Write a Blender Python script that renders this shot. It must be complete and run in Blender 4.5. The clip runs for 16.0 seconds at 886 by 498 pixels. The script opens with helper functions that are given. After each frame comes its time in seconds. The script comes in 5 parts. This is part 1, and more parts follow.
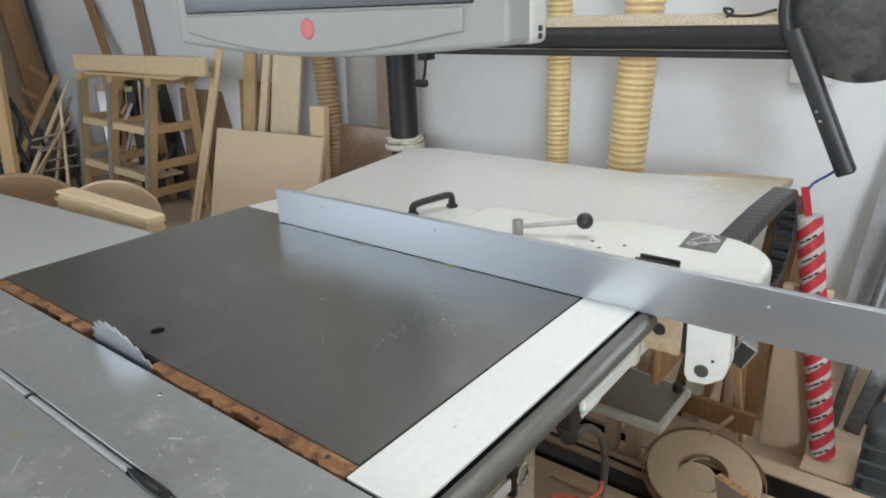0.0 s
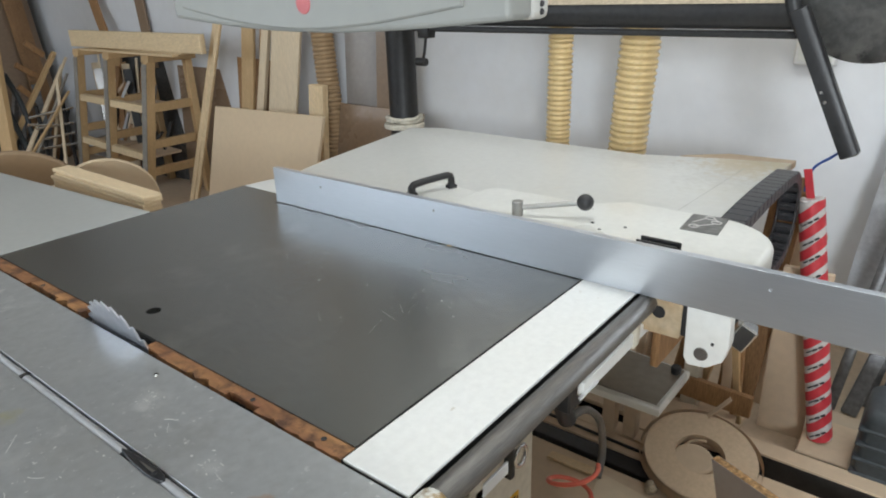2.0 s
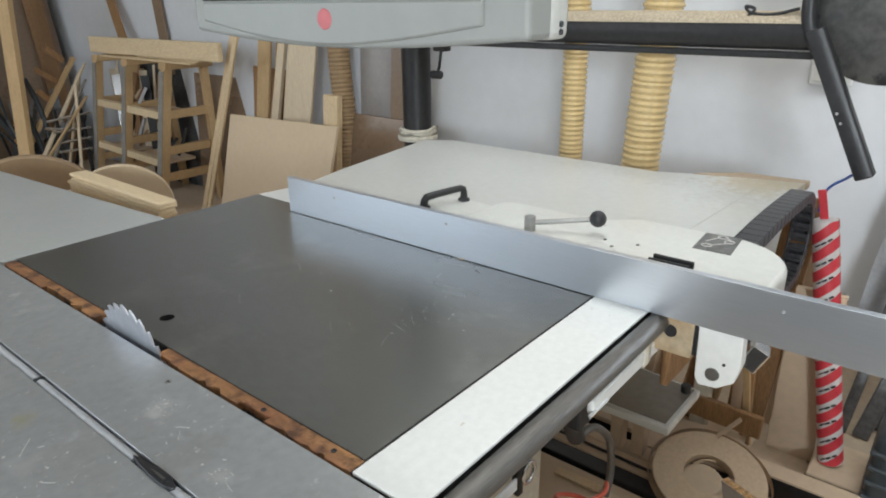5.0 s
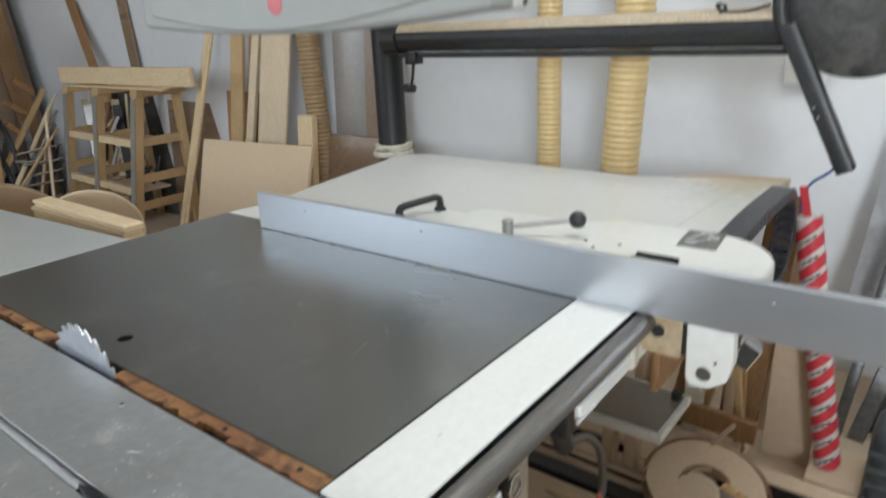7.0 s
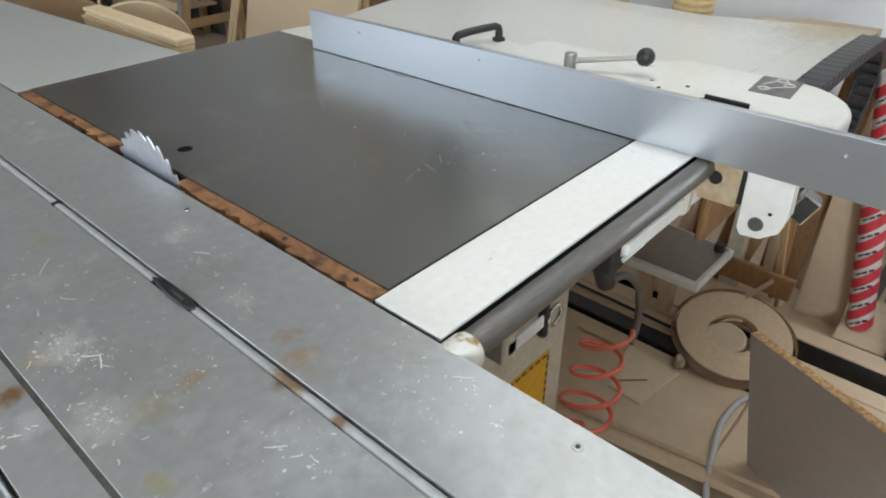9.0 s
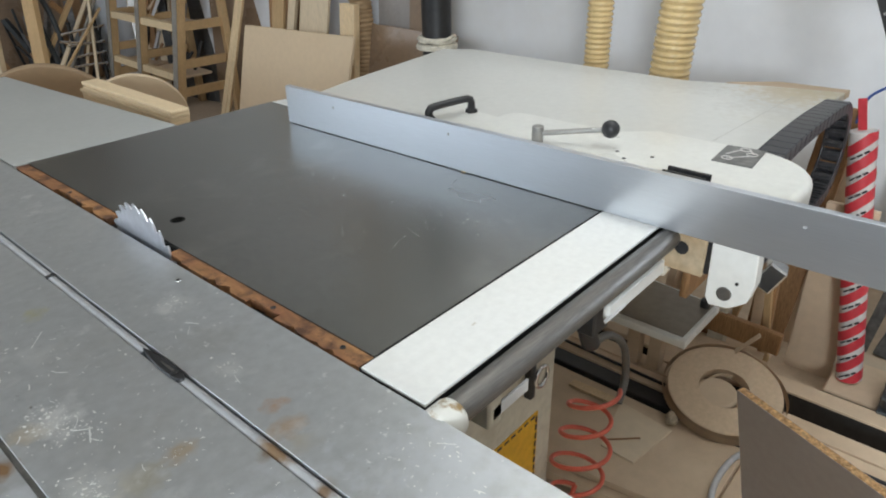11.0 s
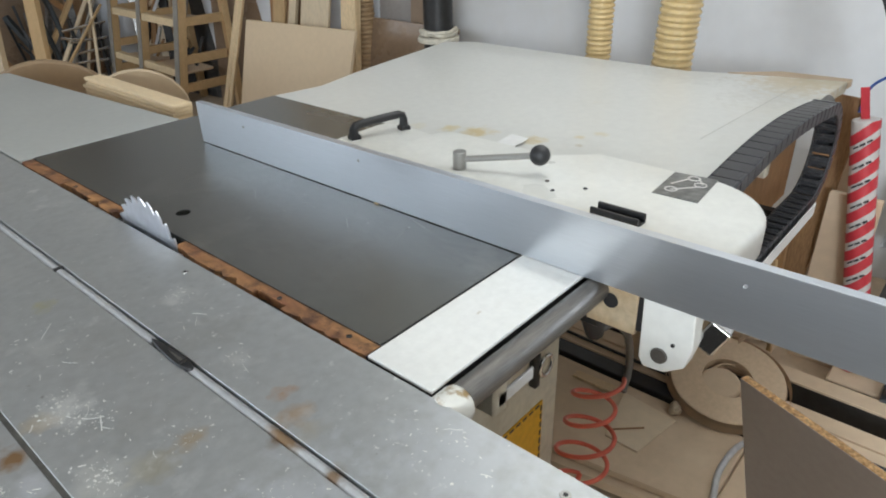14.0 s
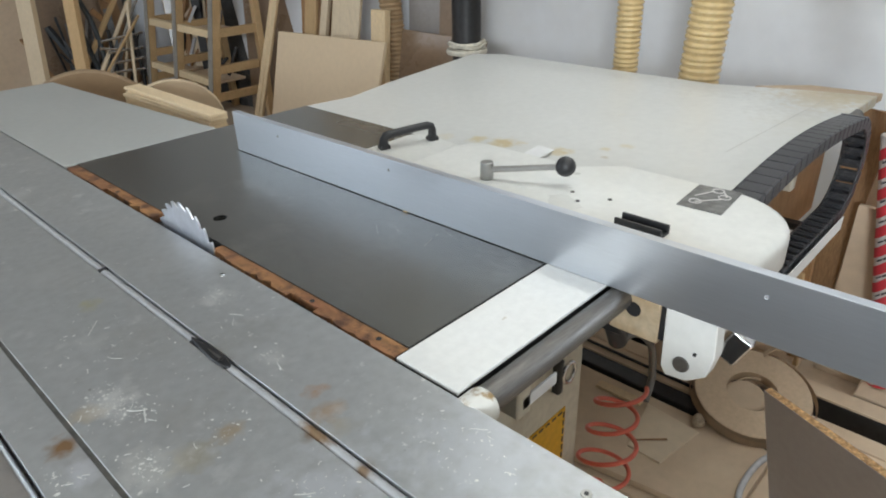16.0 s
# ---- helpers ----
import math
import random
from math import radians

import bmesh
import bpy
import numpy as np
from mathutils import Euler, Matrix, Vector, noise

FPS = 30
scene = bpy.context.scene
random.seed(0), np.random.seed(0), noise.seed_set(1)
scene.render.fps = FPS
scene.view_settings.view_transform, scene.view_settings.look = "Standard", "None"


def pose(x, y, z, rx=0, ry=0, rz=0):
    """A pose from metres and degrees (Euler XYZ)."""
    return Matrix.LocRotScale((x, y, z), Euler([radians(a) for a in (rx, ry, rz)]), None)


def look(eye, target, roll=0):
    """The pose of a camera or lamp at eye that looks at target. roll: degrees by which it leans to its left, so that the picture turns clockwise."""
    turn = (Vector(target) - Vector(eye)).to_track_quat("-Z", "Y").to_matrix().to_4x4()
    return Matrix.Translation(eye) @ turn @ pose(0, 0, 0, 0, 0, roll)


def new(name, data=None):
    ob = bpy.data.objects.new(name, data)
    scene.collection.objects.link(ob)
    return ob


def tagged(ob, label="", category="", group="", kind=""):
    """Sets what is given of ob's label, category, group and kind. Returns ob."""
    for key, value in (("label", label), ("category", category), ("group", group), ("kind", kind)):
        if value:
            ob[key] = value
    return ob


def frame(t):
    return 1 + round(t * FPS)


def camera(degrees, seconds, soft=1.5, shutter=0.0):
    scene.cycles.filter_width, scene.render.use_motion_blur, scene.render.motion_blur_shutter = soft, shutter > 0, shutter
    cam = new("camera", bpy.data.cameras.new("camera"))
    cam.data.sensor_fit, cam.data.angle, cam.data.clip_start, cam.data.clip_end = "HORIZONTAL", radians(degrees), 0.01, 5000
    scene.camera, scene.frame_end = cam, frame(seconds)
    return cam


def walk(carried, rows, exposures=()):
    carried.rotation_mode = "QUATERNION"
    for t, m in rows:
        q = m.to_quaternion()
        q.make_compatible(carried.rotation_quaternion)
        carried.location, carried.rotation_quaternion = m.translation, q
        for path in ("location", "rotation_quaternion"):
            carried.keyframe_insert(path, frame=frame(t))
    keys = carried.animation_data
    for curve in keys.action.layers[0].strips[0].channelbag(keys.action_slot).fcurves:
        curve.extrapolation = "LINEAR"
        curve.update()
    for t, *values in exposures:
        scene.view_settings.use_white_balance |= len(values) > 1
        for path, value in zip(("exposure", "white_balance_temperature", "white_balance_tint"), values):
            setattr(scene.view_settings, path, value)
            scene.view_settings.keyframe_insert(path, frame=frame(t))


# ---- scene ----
cam = camera(67.8, 16.0, soft=1.9, shutter=0.5)
PATH = [
    (0, (-0.446, -0.527, 1.449), (1.022, 0.644, 0.761), -2.1),
    (0.5, (-0.426, -0.537, 1.451), (1.022, 0.653, 0.752), -2.0),
    (1, (-0.422, -0.537, 1.446), (1.028, 0.642, 0.733), -3.3),
    (1.5, (-0.43, -0.523, 1.446), (1.018, 0.64, 0.704), -1.6),
    (2, (-0.435, -0.521, 1.445), (1.016, 0.638, 0.702), -1.8),
    (2.5, (-0.438, -0.516, 1.443), (0.998, 0.659, 0.696), -1.9),
    (3, (-0.439, -0.517, 1.443), (0.982, 0.665, 0.678), -2.5),
    (3.5, (-0.442, -0.519, 1.442), (0.983, 0.662, 0.684), -2.3),
    (4, (-0.442, -0.522, 1.441), (0.978, 0.664, 0.682), -2.1),
    (4.2, (-0.442, -0.517, 1.446), (0.993, 0.678, 0.728), -1.6),
    (6.3, (-0.422, -0.518, 1.454), (1.031, 0.643, 0.717), 0.3),
    (6.5, (-0.417, -0.518, 1.454), (1.067, 0.594, 0.705), 1.4),
    (6.9, (-0.401, -0.509, 1.421), (1.103, 0.655, 0.801), -2.0),
    (7, (-0.395, -0.505, 1.398), (1.097, 0.66, 0.753), -2.5),
    (7.2, (-0.398, -0.495, 1.369), (1.057, 0.694, 0.685), -6.7),
    (7.5, (-0.381, -0.478, 1.369), (1.08, 0.668, 0.625), -2.6),
    (8, (-0.383, -0.482, 1.378), (1.053, 0.641, 0.556), -2.6),
    (8.5, (-0.41, -0.475, 1.389), (0.945, 0.6, 0.384), 2.0),
    (9, (-0.416, -0.493, 1.378), (0.836, 0.643, 0.309), -0.4),
    (9.5, (-0.413, -0.504, 1.392), (0.879, 0.655, 0.398), -0.2),
    (10, (-0.413, -0.511, 1.404), (0.907, 0.665, 0.469), -0.7),
    (12.5, (-0.43, -0.518, 1.402), (0.902, 0.657, 0.483), -1.5),
    (13, (-0.429, -0.522, 1.404), (0.906, 0.647, 0.481), -1.6),
    (13.5, (-0.428, -0.524, 1.404), (0.904, 0.651, 0.484), -2.4),
    (14, (-0.428, -0.518, 1.4), (0.89, 0.661, 0.465), -1.7),
    (14.5, (-0.427, -0.518, 1.398), (0.892, 0.66, 0.463), -1.3),
    (15, (-0.435, -0.521, 1.403), (0.88, 0.668, 0.477), -0.9),
    (15.5, (-0.444, -0.525, 1.408), (0.857, 0.69, 0.495), -1.6),
    (16, (-0.453, -0.534, 1.411), (0.827, 0.708, 0.504), -1.9),
]
walk(cam, [(t, look(eye, target, roll)) for t, eye, target, roll in PATH])

WINDOW_W, WINDOW2_W = 138, 58
# unseen overhead lamps, added to brighten table, floor and deck: x, y, watts
ADDED_TUBES = [(1.0, 0.2, 11.0), (1.25, -1.15, 11.0), (1.85, 0.85, 4.5)]
STAINS_AND_GREYING = [
    ((0.49, 0.05, 0.9), 0.045, (0.60, 0.46, 0.20), 0.8), ((0.47, 0.12, 0.9), 0.03, (0.62, 0.50, 0.24), 0.7), ((0.44, 0.20, 0.9), 0.03, (0.68, 0.58, 0.36), 0.4),
    ((0.52, -0.10, 0.9), 0.035, (0.60, 0.47, 0.22), 0.75), ((0.55, -0.20, 0.9), 0.012, (0.45, 0.36, 0.22), 0.6), ((1.40, -0.42, 0.9), 0.17, (0.60, 0.48, 0.30), 0.75), ((1.46, -0.50, 0.9), 0.14, (0.58, 0.50, 0.33), 0.7), ((1.31, -0.44, 0.9), 0.10, (0.66, 0.58, 0.42), 0.5), ((1.10, -0.46, 0.9), 0.14, (0.64, 0.62, 0.56), 0.5),
    # broad soft greying towards the far edge
    ((1.24, -0.40, 0.9), 0.17, (0.50, 0.49, 0.46), 0.45), ((1.34, -0.12, 0.9), 0.16, (0.54, 0.53, 0.50), 0.4), ((1.36, 0.15, 0.9), 0.12, (0.58, 0.57, 0.54), 0.35),
    ((0.60, -0.17, 0.9), 0.016, (0.62, 0.52, 0.30), 0.6), ((0.65, -0.20, 0.9), 0.02, (0.62, 0.52, 0.30), 0.5)]
RUST = [
    (-0.109, 0.024, 0.016, (0.5, 0.24, 0.08), 0.75),
    (-0.123, -0.019, 0.024, (0.48, 0.28, 0.11), 0.6),
    (-0.126, -0.045, 0.022, (0.5, 0.42, 0.28), 0.4),
    (-0.158, -0.03, 0.014, (0.22, 0.13, 0.06), 0.85),
    (-0.148, -0.118, 0.016, (0.26, 0.17, 0.08), 0.7),
    (-0.349, 0.16, 0.022, (0.3, 0.155, 0.05), 0.9),
    (-0.216, 0.04, 0.022, (0.48, 0.34, 0.17), 0.6),
    (-0.263, 0.033, 0.03, (0.44, 0.38, 0.22), 0.45),
    (-0.311, 0.193, 0.024, (0.48, 0.37, 0.2), 0.6),
    (-0.213, 0.444, 0.02, (0.52, 0.48, 0.18), 0.55),
    (-0.303, -0.056, 0.018, (0.5, 0.45, 0.15), 0.55)]
# scuffs on the deck, and one window sheen put into the colour
SCUFFS_AND_SHEEN = [
    (-0.284, 0.194, 0.040, (0.88, 0.88, 0.86), 0.55),
    (-0.303, 0.055, 0.045, (0.84, 0.84, 0.80), 0.39),
    (-0.203, -0.123, 0.085, (0.70, 0.72, 0.77), 0.49),
    (-0.348, 0.104, 0.030, (0.80, 0.82, 0.88), 0.49),
    (-0.071, 0.321, 0.036, (0.78, 0.78, 0.76), 0.39),
    (-0.102, 0.121, 0.028, (0.78, 0.78, 0.76), 0.39),
    # painted bluish window sheen at the near right of the deck
    (-0.055, -0.2, 0.11, (0.66, 0.685, 0.74), 0.39),
    (-0.25, 0.34, 0.035, (0.72, 0.72, 0.70), 0.32),
    (-0.09, 0.2, 0.05, (0.34, 0.335, 0.31), 0.28),
    (-0.24, 0.10, 0.06, (0.40, 0.395, 0.37), 0.28),
    (-0.20, 0.30, 0.07, (0.42, 0.415, 0.39), 0.24)]
SPOTS = [((x, y, 0.9), size, tint, strength) for x, y, size, tint, strength in RUST + SCUFFS_AND_SHEEN]

# ---- light ----
world = bpy.data.worlds.new("world")
scene.world = world
world.use_nodes = True
wn = world.node_tree.nodes
sky = wn.new("ShaderNodeTexSky")
sky.sky_type, sky.sun_disc = "NISHITA", False
sky.sun_elevation, sky.sun_rotation = radians(40), radians(120)
world.node_tree.links.new(sky.outputs[0], wn["Background"].inputs[0])
wn["Background"].inputs[1].default_value = 0.1
scene.view_settings.exposure = 0.12


def area(name, m, sx, sy, watts, colour):
    d = bpy.data.lights.new(name, "AREA")
    d.shape, d.size, d.size_y, d.energy, d.color = "RECTANGLE", sx, sy, watts, colour
    ob = new(name, d)
    ob.matrix_world = m
    return ob


area("window_light", look((-3.42, -2.55, 2.0), (2.0, 0.8, 1.0)), 1.0, 1.0, WINDOW_W, (0.86, 0.94, 1.0))
area("window_light", look((-3.42, 4.0, 2.15), (2.45, 2.0, 0.9)), 3.4, 1.3, WINDOW2_W, (0.80, 0.90, 1.0))
for lx, ly, watts in ADDED_TUBES:
    area("tube_light", look((lx, ly, 3.2), (lx, ly + 0.001, 0)), 0.3, 1.5, watts, (0.95, 1.0, 1.0))

# ---- materials ----


def node(nt, kind, **kw):
    n = nt.nodes.new(kind)
    for k, v in kw.items():
        n.inputs[k].default_value = v
    return n


def material(name, base, second=None, rough=0.5, metal=0.0, scale=6.0, stretch=(1, 1, 1), amount=0.5, fine=60.0, fine_amount=0.12,
             bump=0.15, dirt=None, dirt_scale=2.5, dirt_at=(0.52, 0.7), spots=(), rough_var=0.12, coat=0.0, island=0.0, anisotropic=0.0, specks=()):
    """Base colour varied at two scales, with dirt patches, spots of a shape of their own, roughness variation and relief."""
    m = bpy.data.materials.new(name)
    m.use_nodes = True
    nt = m.node_tree
    link = nt.links.new
    bsdf = nt.nodes["Principled BSDF"]
    tc = nt.nodes.new("ShaderNodeTexCoord")
    mp = node(nt, "ShaderNodeMapping", Scale=stretch)
    link(tc.outputs["Object"], mp.inputs[0])
    n1 = node(nt, "ShaderNodeTexNoise", Scale=scale, Detail=5.0, Roughness=0.6)
    link(mp.outputs[0], n1.inputs["Vector"])
    second = second or tuple(c * 0.72 for c in base)
    mix = nt.nodes.new("ShaderNodeMix")
    mix.data_type = "RGBA"
    mix.inputs[6].default_value, mix.inputs[7].default_value = (*base, 1), (*second, 1)
    rm = nt.nodes.new("ShaderNodeMapRange")
    rm.inputs["From Min"].default_value, rm.inputs["From Max"].default_value = 0.35, 0.7
    rm.inputs["To Max"].default_value = amount
    link(n1.outputs[0], rm.inputs[0])
    link(rm.outputs[0], mix.inputs[0])
    colour = mix.outputs[2]
    n2 = node(nt, "ShaderNodeTexNoise", Scale=fine, Detail=4.0)
    link(mp.outputs[0], n2.inputs["Vector"])
    hs = nt.nodes.new("ShaderNodeHueSaturation")
    r2 = nt.nodes.new("ShaderNodeMapRange")
    r2.inputs["To Min"].default_value, r2.inputs["To Max"].default_value = 1 - fine_amount * 2, 1 + fine_amount * 2
    r2.inputs["From Min"].default_value, r2.inputs["From Max"].default_value = 0.25, 0.75
    link(n2.outputs[0], r2.inputs[0])
    link(r2.outputs[0], hs.inputs["Value"])
    link(colour, hs.inputs["Color"])
    colour = hs.outputs[0]
    if island:
        geo = nt.nodes.new("ShaderNodeNewGeometry")
        info = nt.nodes.new("ShaderNodeObjectInfo")
        add = nt.nodes.new("ShaderNodeMath")
        link(geo.outputs["Random Per Island"], add.inputs[0])
        link(info.outputs["Random"], add.inputs[1])
        r3 = nt.nodes.new("ShaderNodeMapRange")
        r3.inputs["From Max"].default_value = 2.0
        r3.inputs["To Min"].default_value, r3.inputs["To Max"].default_value = 1 - island, 1 + island
        link(add.outputs[0], r3.inputs[0])
        h2 = nt.nodes.new("ShaderNodeHueSaturation")
        link(r3.outputs[0], h2.inputs["Value"])
        link(colour, h2.inputs["Color"])
        colour = h2.outputs[0]
    if dirt:
        n3 = node(nt, "ShaderNodeTexNoise", Scale=dirt_scale, Detail=7.0, Roughness=0.65)
        link(tc.outputs["Object"], n3.inputs["Vector"])
        r4 = nt.nodes.new("ShaderNodeMapRange")
        r4.inputs["From Min"].default_value, r4.inputs["From Max"].default_value = dirt_at
        link(n3.outputs[0], r4.inputs[0])
        md = nt.nodes.new("ShaderNodeMix")
        md.data_type = "RGBA"
        md.inputs[7].default_value = (*dirt, 1)
        link(r4.outputs[0], md.inputs[0])
        link(colour, md.inputs[6])
        colour = md.outputs[2]
    if spots:
        wob = node(nt, "ShaderNodeTexNoise", Scale=45.0, Detail=4.0)
        link(tc.outputs["Object"], wob.inputs["Vector"])
        for place, radius, tint, strength in spots:
            ds = nt.nodes.new("ShaderNodeVectorMath")
            ds.operation = "DISTANCE"
            ds.inputs[1].default_value = place
            link(tc.outputs["Object"], ds.inputs[0])
            ad = nt.nodes.new("ShaderNodeMath")
            ad.operation = "MULTIPLY_ADD"
            ad.inputs[1].default_value = radius * 2.2
            link(wob.outputs[0], ad.inputs[0])
            link(ds.outputs["Value"], ad.inputs[2])
            r5 = nt.nodes.new("ShaderNodeMapRange")
            r5.inputs["From Min"].default_value, r5.inputs["From Max"].default_value = radius * 2.1, radius * 1.3
            r5.inputs["To Max"].default_value = strength
            link(ad.outputs[0], r5.inputs[0])
            ms = nt.nodes.new("ShaderNodeMix")
            ms.data_type = "RGBA"
            ms.inputs[7].default_value = (*tint, 1)
            link(r5.outputs[0], ms.inputs[0])
            link(colour, ms.inputs[6])
            colour = ms.outputs[2]
    for tint, sc, ms_scale, lim, soft, strength in specks:
        a1 = node(nt, "ShaderNodeTexNoise", Scale=sc, Detail=6.0, Roughness=0.6, Distortion=0.2)
        a2 = node(nt, "ShaderNodeTexNoise", Scale=ms_scale, Detail=4.0)
        for a_ in (a1, a2):
            link(tc.outputs["Object"], a_.inputs["Vector"])
        m1, m2 = nt.nodes.new("ShaderNodeMapRange"), nt.nodes.new("ShaderNodeMapRange")
        m1.inputs["From Min"].default_value, m1.inputs["From Max"].default_value = lim, lim + soft
        m1.inputs["To Max"].default_value = strength
        m2.inputs["From Min"].default_value, m2.inputs["From Max"].default_value = 0.5, 0.66
        link(a1.outputs[0], m1.inputs[0])
        link(a2.outputs[0], m2.inputs[0])
        mu = nt.nodes.new("ShaderNodeMath")
        mu.operation = "MULTIPLY"
        link(m1.outputs[0], mu.inputs[0])
        link(m2.outputs[0], mu.inputs[1])
        mk = nt.nodes.new("ShaderNodeMix")
        mk.data_type = "RGBA"
        mk.inputs[7].default_value = (*tint, 1)
        link(mu.outputs[0], mk.inputs[0])
        link(colour, mk.inputs[6])
        colour = mk.outputs[2]
    link(colour, bsdf.inputs["Base Color"])
    rr = nt.nodes.new("ShaderNodeMapRange")
    rr.inputs["To Min"].default_value, rr.inputs["To Max"].default_value = max(0.03, rough - rough_var), min(1, rough + rough_var)
    link(n1.outputs[0], rr.inputs[0])
    link(rr.outputs[0], bsdf.inputs["Roughness"])
    bsdf.inputs["Metallic"].default_value = metal
    bsdf.inputs["Coat Weight"].default_value = coat
    bsdf.inputs["Anisotropic"].default_value = anisotropic
    if bump:
        bp = node(nt, "ShaderNodeBump", Strength=bump, Distance=0.004)
        link(n2.outputs[0], bp.inputs["Height"])
        link(bp.outputs[0], bsdf.inputs["Normal"])
    return m


M = {}
M["iron"] = material("cast_iron", (0.235, 0.234, 0.22), (0.19, 0.189, 0.178), 0.27, 0.8, 3.0, fine=90, fine_amount=0.04, bump=0, rough_var=0.015,
                     stretch=(1, 0.35, 1), dirt=(0.36, 0.355, 0.33), dirt_scale=5, dirt_at=(0.55, 0.8), specks=[((0.36, 0.355, 0.335), 4, 2.2, 0.47, 0.35, 0.5), ((0.50, 0.49, 0.46), 60, 4, 0.62, 0.08, 0.35), ((0.19, 0.19, 0.18), 4, 2, 0.48, 0.3, 0.5)])
M["slider"] = material("worn_aluminium", (0.50, 0.515, 0.52), (0.425, 0.44, 0.44), 0.37, 0.55, 2.2, fine=60, fine_amount=0.04, bump=0.03, spots=SPOTS,
                       specks=[((0.36, 0.355, 0.335), 7, 3, 0.47, 0.25, 0.8), ((0.70, 0.72, 0.735), 7, 3, 0.48, 0.25, 0.85), ((0.74, 0.74, 0.73), 24, 5, 0.57, 0.14, 0.7),
                               ((0.84, 0.84, 0.82), 70, 6, 0.62, 0.06, 0.9), ((0.20, 0.19, 0.17), 50, 11, 0.65, 0.06, 0.6)])
M["fence"] = material("brushed_aluminium", (0.72, 0.755, 0.81), (0.66, 0.70, 0.75), 0.34, 0.9, 3.0, stretch=(1, 0.15, 6), fine=140, fine_amount=0.02, bump=0.015, rough_var=0.04)
M["satin"] = material("satin_aluminium", (0.55, 0.56, 0.58), (0.45, 0.46, 0.48), 0.5, 0.6, 8, fine=60, fine_amount=0.05, bump=0.02, dirt=(0.25, 0.17, 0.09), dirt_scale=9, dirt_at=(0.62, 0.72), spots=[((-0.1515, -0.035, 0.9), 0.034, (0.26, 0.15, 0.06), 0.9), ((-0.1515, -0.118, 0.9), 0.016, (0.22, 0.13, 0.06), 0.9)])
M["lip"] = material("dull_bright_lip", (0.56, 0.57, 0.59), (0.45, 0.46, 0.48), 0.55, 0.25, 8, fine=60, fine_amount=0.05, bump=0.02, dirt=(0.30, 0.22, 0.13), dirt_scale=9, dirt_at=(0.66, 0.76), spots=[((-0.1515, -0.035, 0.9), 0.034, (0.26, 0.15, 0.06), 0.9), ((-0.1515, -0.118, 0.9), 0.016, (0.22, 0.13, 0.06), 0.9)])
M["satin_steel"] = material("satin_steel", (0.45, 0.445, 0.43), (0.36, 0.355, 0.34), 0.33, 0.9, 8, fine_amount=0.04, bump=0.0)
M["cap"] = material("dirty_white_cap", (0.78, 0.77, 0.72), (0.7, 0.68, 0.6), 0.45, 0, 5, fine_amount=0.03, bump=0.03, dirt=(0.36, 0.24, 0.10), dirt_scale=34, dirt_at=(0.50, 0.60))
M["white"] = material("white_laminate", (0.69, 0.69, 0.665), (0.655, 0.65, 0.62), 0.36, 0, 2.5, fine=40, fine_amount=0.02, bump=0.02,
                      dirt=(0.66, 0.57, 0.42), dirt_scale=3.2, dirt_at=(0.68, 0.85), spots=STAINS_AND_GREYING)
M["strip"] = material("white_strip", (0.86, 0.86, 0.835), (0.83, 0.825, 0.785), 0.35, 0, 4, fine=80, fine_amount=0.02, bump=0.02,
                      dirt=(0.45, 0.38, 0.28), dirt_scale=16, dirt_at=(0.75, 0.85), specks=[((0.52, 0.46, 0.35), 34, 7, 0.64, 0.06, 0.6), ((0.74, 0.735, 0.70), 6, 3, 0.5, 0.25, 0.7)])
M["cover"] = material("cream_paint", (0.82, 0.82, 0.785), (0.79, 0.785, 0.745), 0.30, 0, 3, fine=60, fine_amount=0.02, bump=0.02, coat=0.2)
M["board_white"] = material("grey_white_board", (0.44, 0.45, 0.435), (0.41, 0.42, 0.405), 0.42, 0, 2, fine=50, fine_amount=0.02, bump=0.02)
M["cabinet"] = material("cream_cabinet_paint", (0.66, 0.62, 0.52), (0.55, 0.50, 0.40), 0.45, 0, 5, fine=60, fine_amount=0.05, bump=0.05, dirt=(0.38, 0.30, 0.20), dirt_scale=6, dirt_at=(0.6, 0.8))
M["steel"] = material("worn_steel_bar", (0.20, 0.19, 0.178), (0.12, 0.11, 0.10), 0.46, 0.7, 5, stretch=(0.3, 4, 4), fine=120, fine_amount=0.1, bump=0.04)
M["chrome"] = material("chrome", (0.72, 0.72, 0.72), (0.6, 0.6, 0.6), 0.18, 1.0, 8, fine_amount=0.04, bump=0.0, rough_var=0.06)
M["black"] = material("black_plastic", (0.022, 0.022, 0.024), (0.035, 0.035, 0.036), 0.42, 0, 10, fine_amount=0.1, bump=0.04)
M["black_metal"] = material("black_painted_steel", (0.020, 0.020, 0.022), (0.034, 0.032, 0.030), 0.45, 0.1, 6, fine_amount=0.15, bump=0.05, dirt=(0.11, 0.10, 0.085), dirt_scale=5, dirt_at=(0.66, 0.9))
M["dusty"] = material("sawdust_layer", (0.46, 0.38, 0.28), (0.38, 0.31, 0.22), 0.95, 0, 12, fine=150, fine_amount=0.15, bump=0.4)
M["drum"] = material("dusty_black_housing", (0.055, 0.055, 0.055), (0.10, 0.098, 0.09), 0.6, 0, 5, fine=50, fine_amount=0.2, bump=0.1, dirt=(0.13, 0.125, 0.115), dirt_scale=4, dirt_at=(0.48, 0.7), specks=[((0.016, 0.016, 0.018), 9, 4, 0.50, 0.08, 0.9)])
